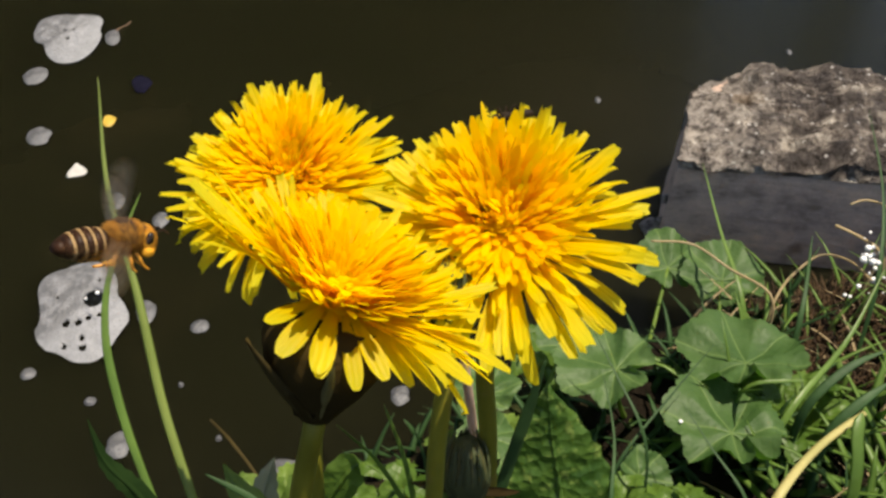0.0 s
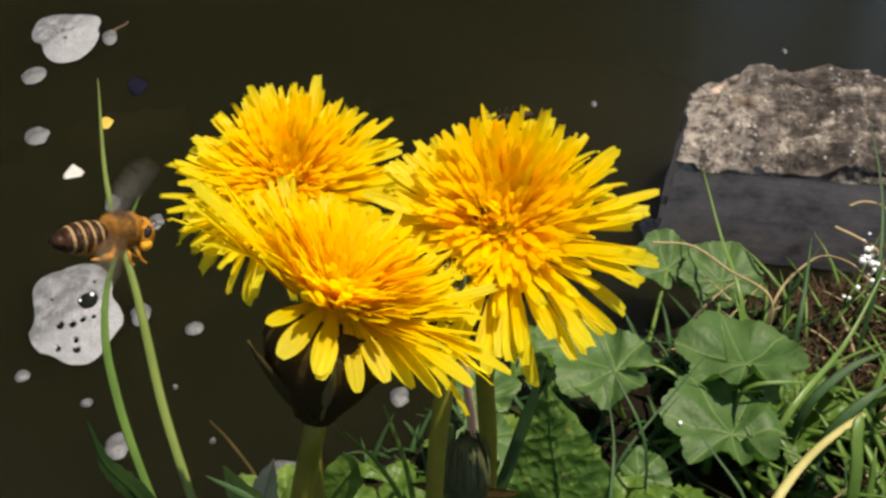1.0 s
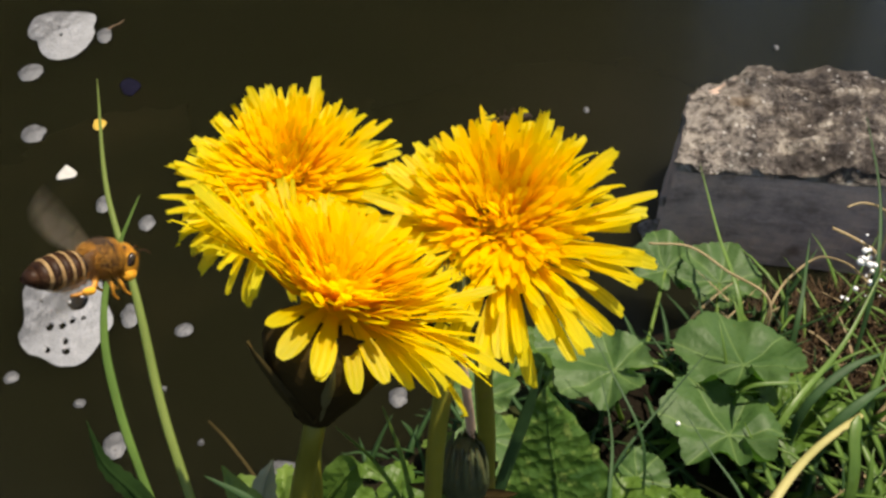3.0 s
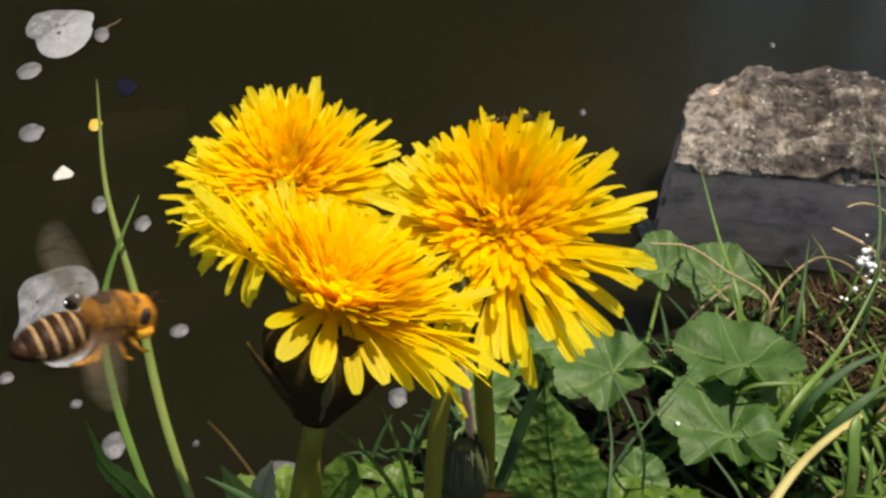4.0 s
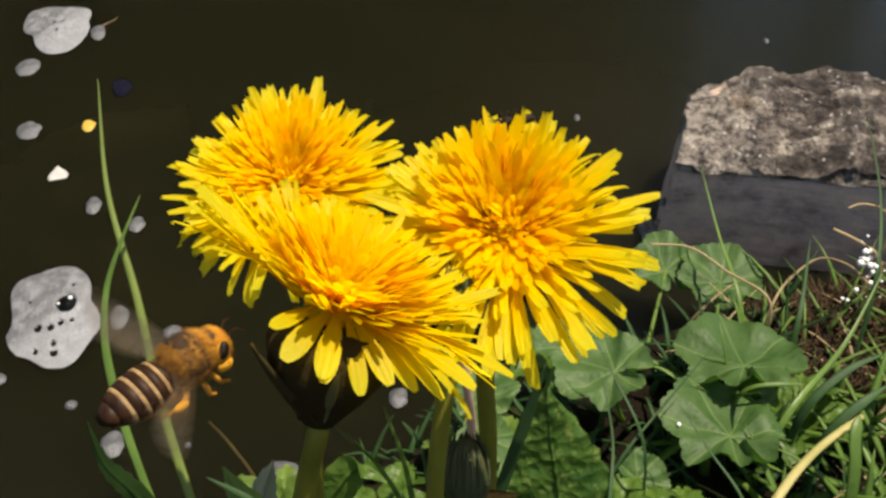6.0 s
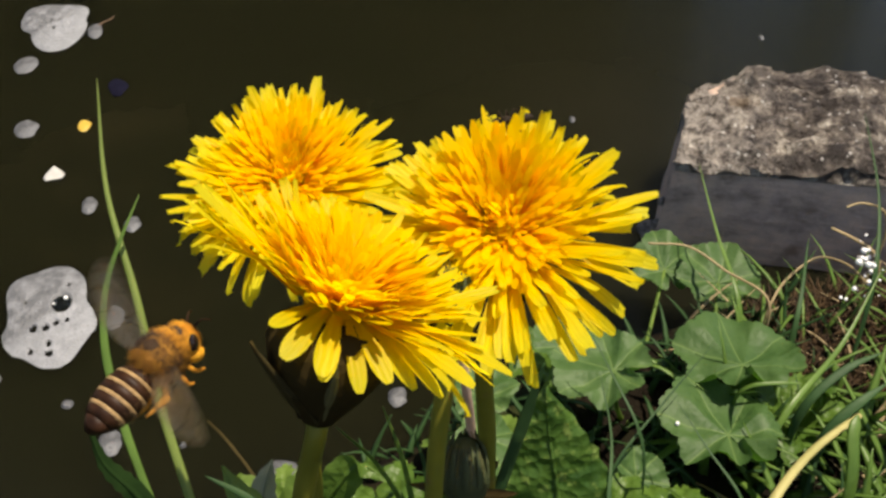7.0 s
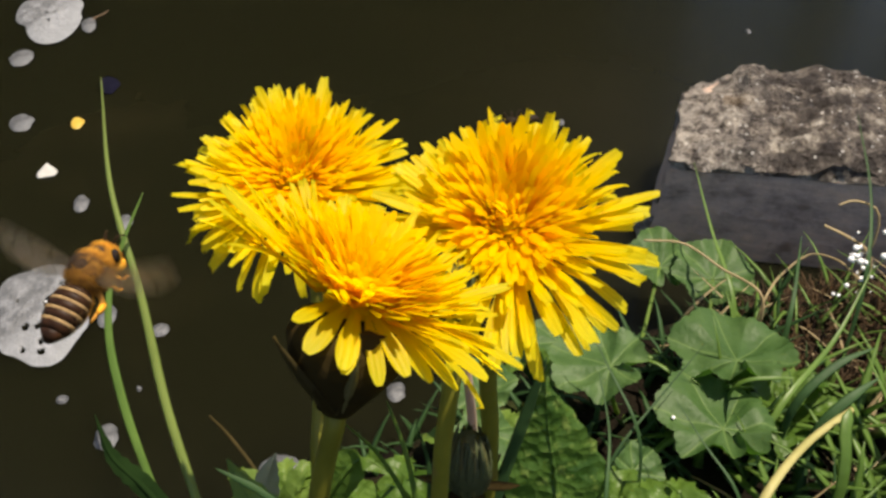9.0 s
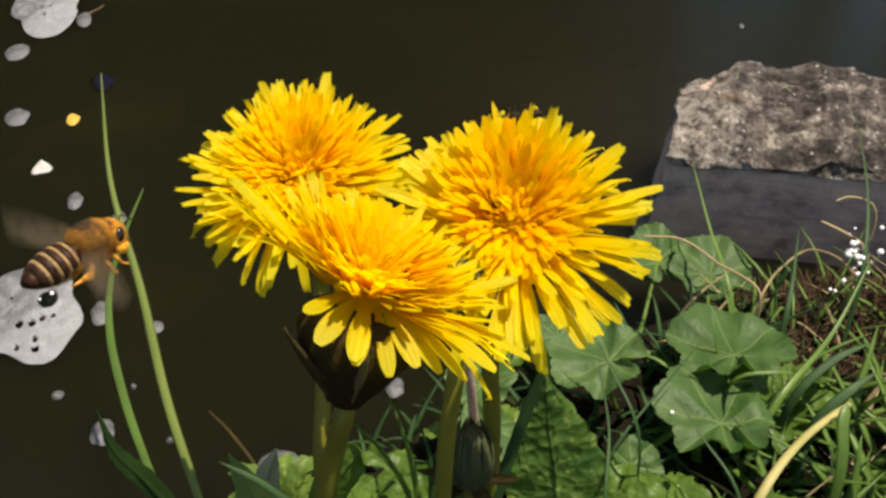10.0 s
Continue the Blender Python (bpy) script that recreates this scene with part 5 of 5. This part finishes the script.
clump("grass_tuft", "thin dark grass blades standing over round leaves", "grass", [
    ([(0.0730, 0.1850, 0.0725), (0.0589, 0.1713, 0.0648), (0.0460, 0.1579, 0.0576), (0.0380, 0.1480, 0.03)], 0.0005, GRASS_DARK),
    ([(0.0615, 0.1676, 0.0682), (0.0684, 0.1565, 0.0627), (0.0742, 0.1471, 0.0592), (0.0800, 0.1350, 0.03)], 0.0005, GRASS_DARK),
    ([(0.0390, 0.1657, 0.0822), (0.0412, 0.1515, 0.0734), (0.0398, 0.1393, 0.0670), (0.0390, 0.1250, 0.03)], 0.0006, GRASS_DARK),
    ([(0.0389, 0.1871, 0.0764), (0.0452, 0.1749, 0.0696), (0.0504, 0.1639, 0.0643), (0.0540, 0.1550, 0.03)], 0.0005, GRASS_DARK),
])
clump("dry_stalk", "thin tan dry stems arching before the stone", "stalk", [
    ([(0.0675, 0.2489, 0.0549), (0.0811, 0.2486, 0.0540), (0.0948, 0.2433, 0.0473), (0.1051, 0.2306, 0.0475), (0.1060, 0.2250, 0.03)], 0.0005, STRAW, {"thick": 0.9, "stalk": True}),
    ([(0.1342, 0.2272, 0.0575), (0.1313, 0.2387, 0.0557), (0.1259, 0.2473, 0.0506), (0.1162, 0.2426, 0.0456), (0.1080, 0.2320, 0.0440), (0.1060, 0.2280, 0.03)], 0.0005, STRAW, {"thick": 0.9, "stalk": True}),
], "stalk_piece")

for x, y, n, ln, half, mat, seed, label in (
        (-0.0040, 0.1460, 15, 0.017, 0.0042, DLEAF, 3, "bright green lobed leaves of a low plant"), (-0.0170, 0.1500, 13, 0.016, 0.0040, DLEAF, 4, "low plant with broad lobed green leaves"),
        (-0.0480, 0.1560, 13, 0.014, 0.0030, YOUNG, 5, "low yellow-green plant by the water"), (0.0430, 0.1480, 12, 0.018, 0.0042, DLEAF, 6, "low plant with lobed sunlit green leaves"),
        (0.0670, 0.1420, 11, 0.020, 0.0042, DLEAF, 8, "low plant with dark lobed leaves"), (0.0350, 0.2150, 10, 0.018, 0.0040, DLEAF, 9, "dark low plant at the water's edge"),
        (0.0130, 0.1700, 18, 0.018, 0.0034, YOUNG, 14, "pale green lobed leaves of a low plant"),
        (0.1050, 0.1900, 10, 0.020, 0.0035, DLEAF, 16, "dark low plant in the grass")):
    rosette((x, y), n, ln, half, mat, label, seed, 0.9)
scatter_grass("grass", "low green grass on the bank", GRASS, 400, ((0.075, 0.23), (0.09, 0.215)), 0.042, 0.0018, 5, 1.4)
scatter_grass("sparse_grass", "sparse green grass among moss before the stone", GRASS, 60, ((0.105, 0.22), (0.215, 0.258)), 0.034, 0.0010, 15, 1.3)
scatter_grass("dry_grass", "dry tan grass litter on the bank", STRAW, 150, ((0.08, 0.23), (0.09, 0.255)), 0.030, 0.0007, 6, 2.6)
# dark blades: the shade low on the bank is put into their colour
scatter_grass("shaded_grass", "dark green grass by the water, its colour standing in for shade", GRASS_DARK, 560, ((-0.028, 0.12), (0.08, 0.25)), 0.026, 0.0013, 7, 1.1)
scatter_grass("litter", "short tan bits of dry straw among the grass", STRAW, 60, ((0.105, 0.165), (0.165, 0.205)), 0.014, 0.0013, 12, 4.0)
scatter_grass("moss", "brown moss on the bank before the stone", MOSS, 3000, ((0.110, 0.20), (0.205, 0.262)), 0.013, 0.0006, 9, 1.4)
build_dew()

# foam and flotsam
FLOAT = {}
FLOAT["big"] = foam(DRIFT["big"][0][1:], 0.0176, 0.0305, 21, 4, [(0.0054, 0.0044, 0.0042), (-0.0056, -0.0073, 0.0017), (-0.0009, -0.0085, 0.0016), (0.0030, -0.0069, 0.0013), (0.0071, -0.0069, 0.0011),
                    (-0.0067, -0.0200, 0.0013), (0.0000, -0.0179, 0.0013), (0.0003, -0.0233, 0.0014), (0.0083, 0.0149, 0.0009), (-0.0086, 0.0095, 0.0008)],
                    lumps=0.06, label="large grey-white patch of pond foam with one big bubble", waves=((2, 0.05, 115), (3, 0.035, 90), (4, 0.05, 45), (5, 0.045, 60), (7, 0.02, 20), (9, 0.014, 0)))
FLOAT["a"] = foam(DRIFT["a"][0][1:], 0.0198, 0.0335, 24, 9, [(-0.0015, 0.0010, 0.0011), (0.0030, 0.0012, 0.0011), (-0.0015, -0.0090, 0.0016)], lumps=0.07, label="white lumpy patch of foam",
                  waves=((2, 0.04, 120), (3, 0.11, 28), (5, 0.05, 40)), height=0.0026)
FLOAT["b"] = foam(DRIFT["b"][0][1:], 0.0070, 0.0102, 20, 2)
FLOAT["c"] = foam(DRIFT["c"][0][1:], 0.0062, 0.0092, 30, 3)
FLOAT["f"] = foam(DRIFT["f"][0][1:], 0.0042, 0.0062, 15, 6)
FLOAT["i"] = foam(DRIFT["i"][0][1:], 0.0046, 0.0098, 20, 7)
FLOAT["j"] = foam(DRIFT["j"][0][1:], 0.0023, 0.0021, 0, 8)
FLOAT["d"] = floating_bit("fallen_petal", DRIFT["d"][0][1:], 0.0068, 0.0040, 110, WHITE_BIT, "small white petal afloat on the pond", "petal", 3, 0.85)
FLOAT["y"] = floating_bit("fallen_petal", DRIFT["y"][0][1:], 0.0034, 0.0056, 20, YELLOW_BIT, "small yellow petal afloat on the pond", "petal", 5)
FLOAT["speck"] = foam(DRIFT["speck"][0][1:], 0.0016, 0.0030, 0, 41, label="tiny bright fleck of foam afloat on the pond")
FLOAT["mote"] = foam(DRIFT["mote"][0][1:], 0.0016, 0.0030, 0, 43, label="tiny dim fleck of foam afloat on the pond")
FLOAT["twig"] = floating_twig(DRIFT["twig"][0][1:])
LOOSE = []          # (thing, place at 5 s) of the smaller patches, which drift with the large one
for i, (x, y, a, b) in enumerate(((-0.1445, 0.3230, 0.0036, 0.0058), (-0.1689, 0.3369, 0.0035, 0.0070), (-0.1341, 0.2640, 0.0039, 0.0072), (-0.1104, 0.2562, 0.0038, 0.0037),
                                  (-0.1695, 0.2304, 0.0028, 0.0030), (-0.0905, 0.2020, 0.0012, 0.0013), (-0.2480, 0.3560, 0.0030, 0.0024), (-0.1100, 0.2260, 0.0010, 0.0012))):
    LOOSE.append((foam((x, y), a, b, 16, 20 + i, label="small blurred fleck of foam afloat on the pond"), x, y))
LOOSE.append((floating_bit("sodden_leaf", (-0.1885, 0.4445), 0.0052, 0.0095, 20, DARK_BIT, "dark blue-black patch on the water", "leaf", 7), -0.1885, 0.4445))
foam((-0.0198, 0.2246), 0.0036, 0.0048, 0, 31, label="small white patch of foam by the bank")
foam((-0.0570, 0.1900), 0.0070, 0.0060, 0, 33, label="grey patch of foam against the bank")

bee, WINGS = build_bee()
build_small_insect()


def beating(rows, side):
    """Fills in the wing beats between the main positions of a wing."""
    out, k = [], 0
    for f in range(0, 301):
        t = f / 30
        while k < len(rows) - 2 and t > rows[k + 1][0]:
            k += 1
        (t0, a), (t1, b) = rows[k], rows[k + 1]
        s = min(max((t - t0) / (t1 - t0), 0), 1)
        q = a.to_quaternion().slerp(b.to_quaternion(), s)
        beat = Euler((side * radians(46) * math.sin(2 * math.pi * f * 0.3), 0, 0)).to_quaternion()
        out.append((t, Matrix.LocRotScale(a.translation, beat @ q, None)))
    return out


def motions():
    walk(bee, BEE)
    walk(WINGS["left"], beating(LEFT_WING, 1))
    walk(WINGS["right"], beating(RIGHT_WING, -1))
    for key, ob in FLOAT.items():
        z, turn = ob.location.z, math.degrees(ob.rotation_euler.z)
        walk(ob, [(t, pose(x, y, z, 0, 0, turn)) for t, x, y in DRIFT[key]])
    for ob, x, y in LOOSE:
        z, turn = ob.location.z, math.degrees(ob.rotation_euler.z)
        mid = [(a + b) / 2 for a, b in zip(DRIFT["big"][2], DRIFT["big"][3])]
        walk(ob, [(t, pose(x + u - mid[1], y + v - mid[2], z, 0, 0, turn)) for t, u, v in DRIFT["big"]])


motions()
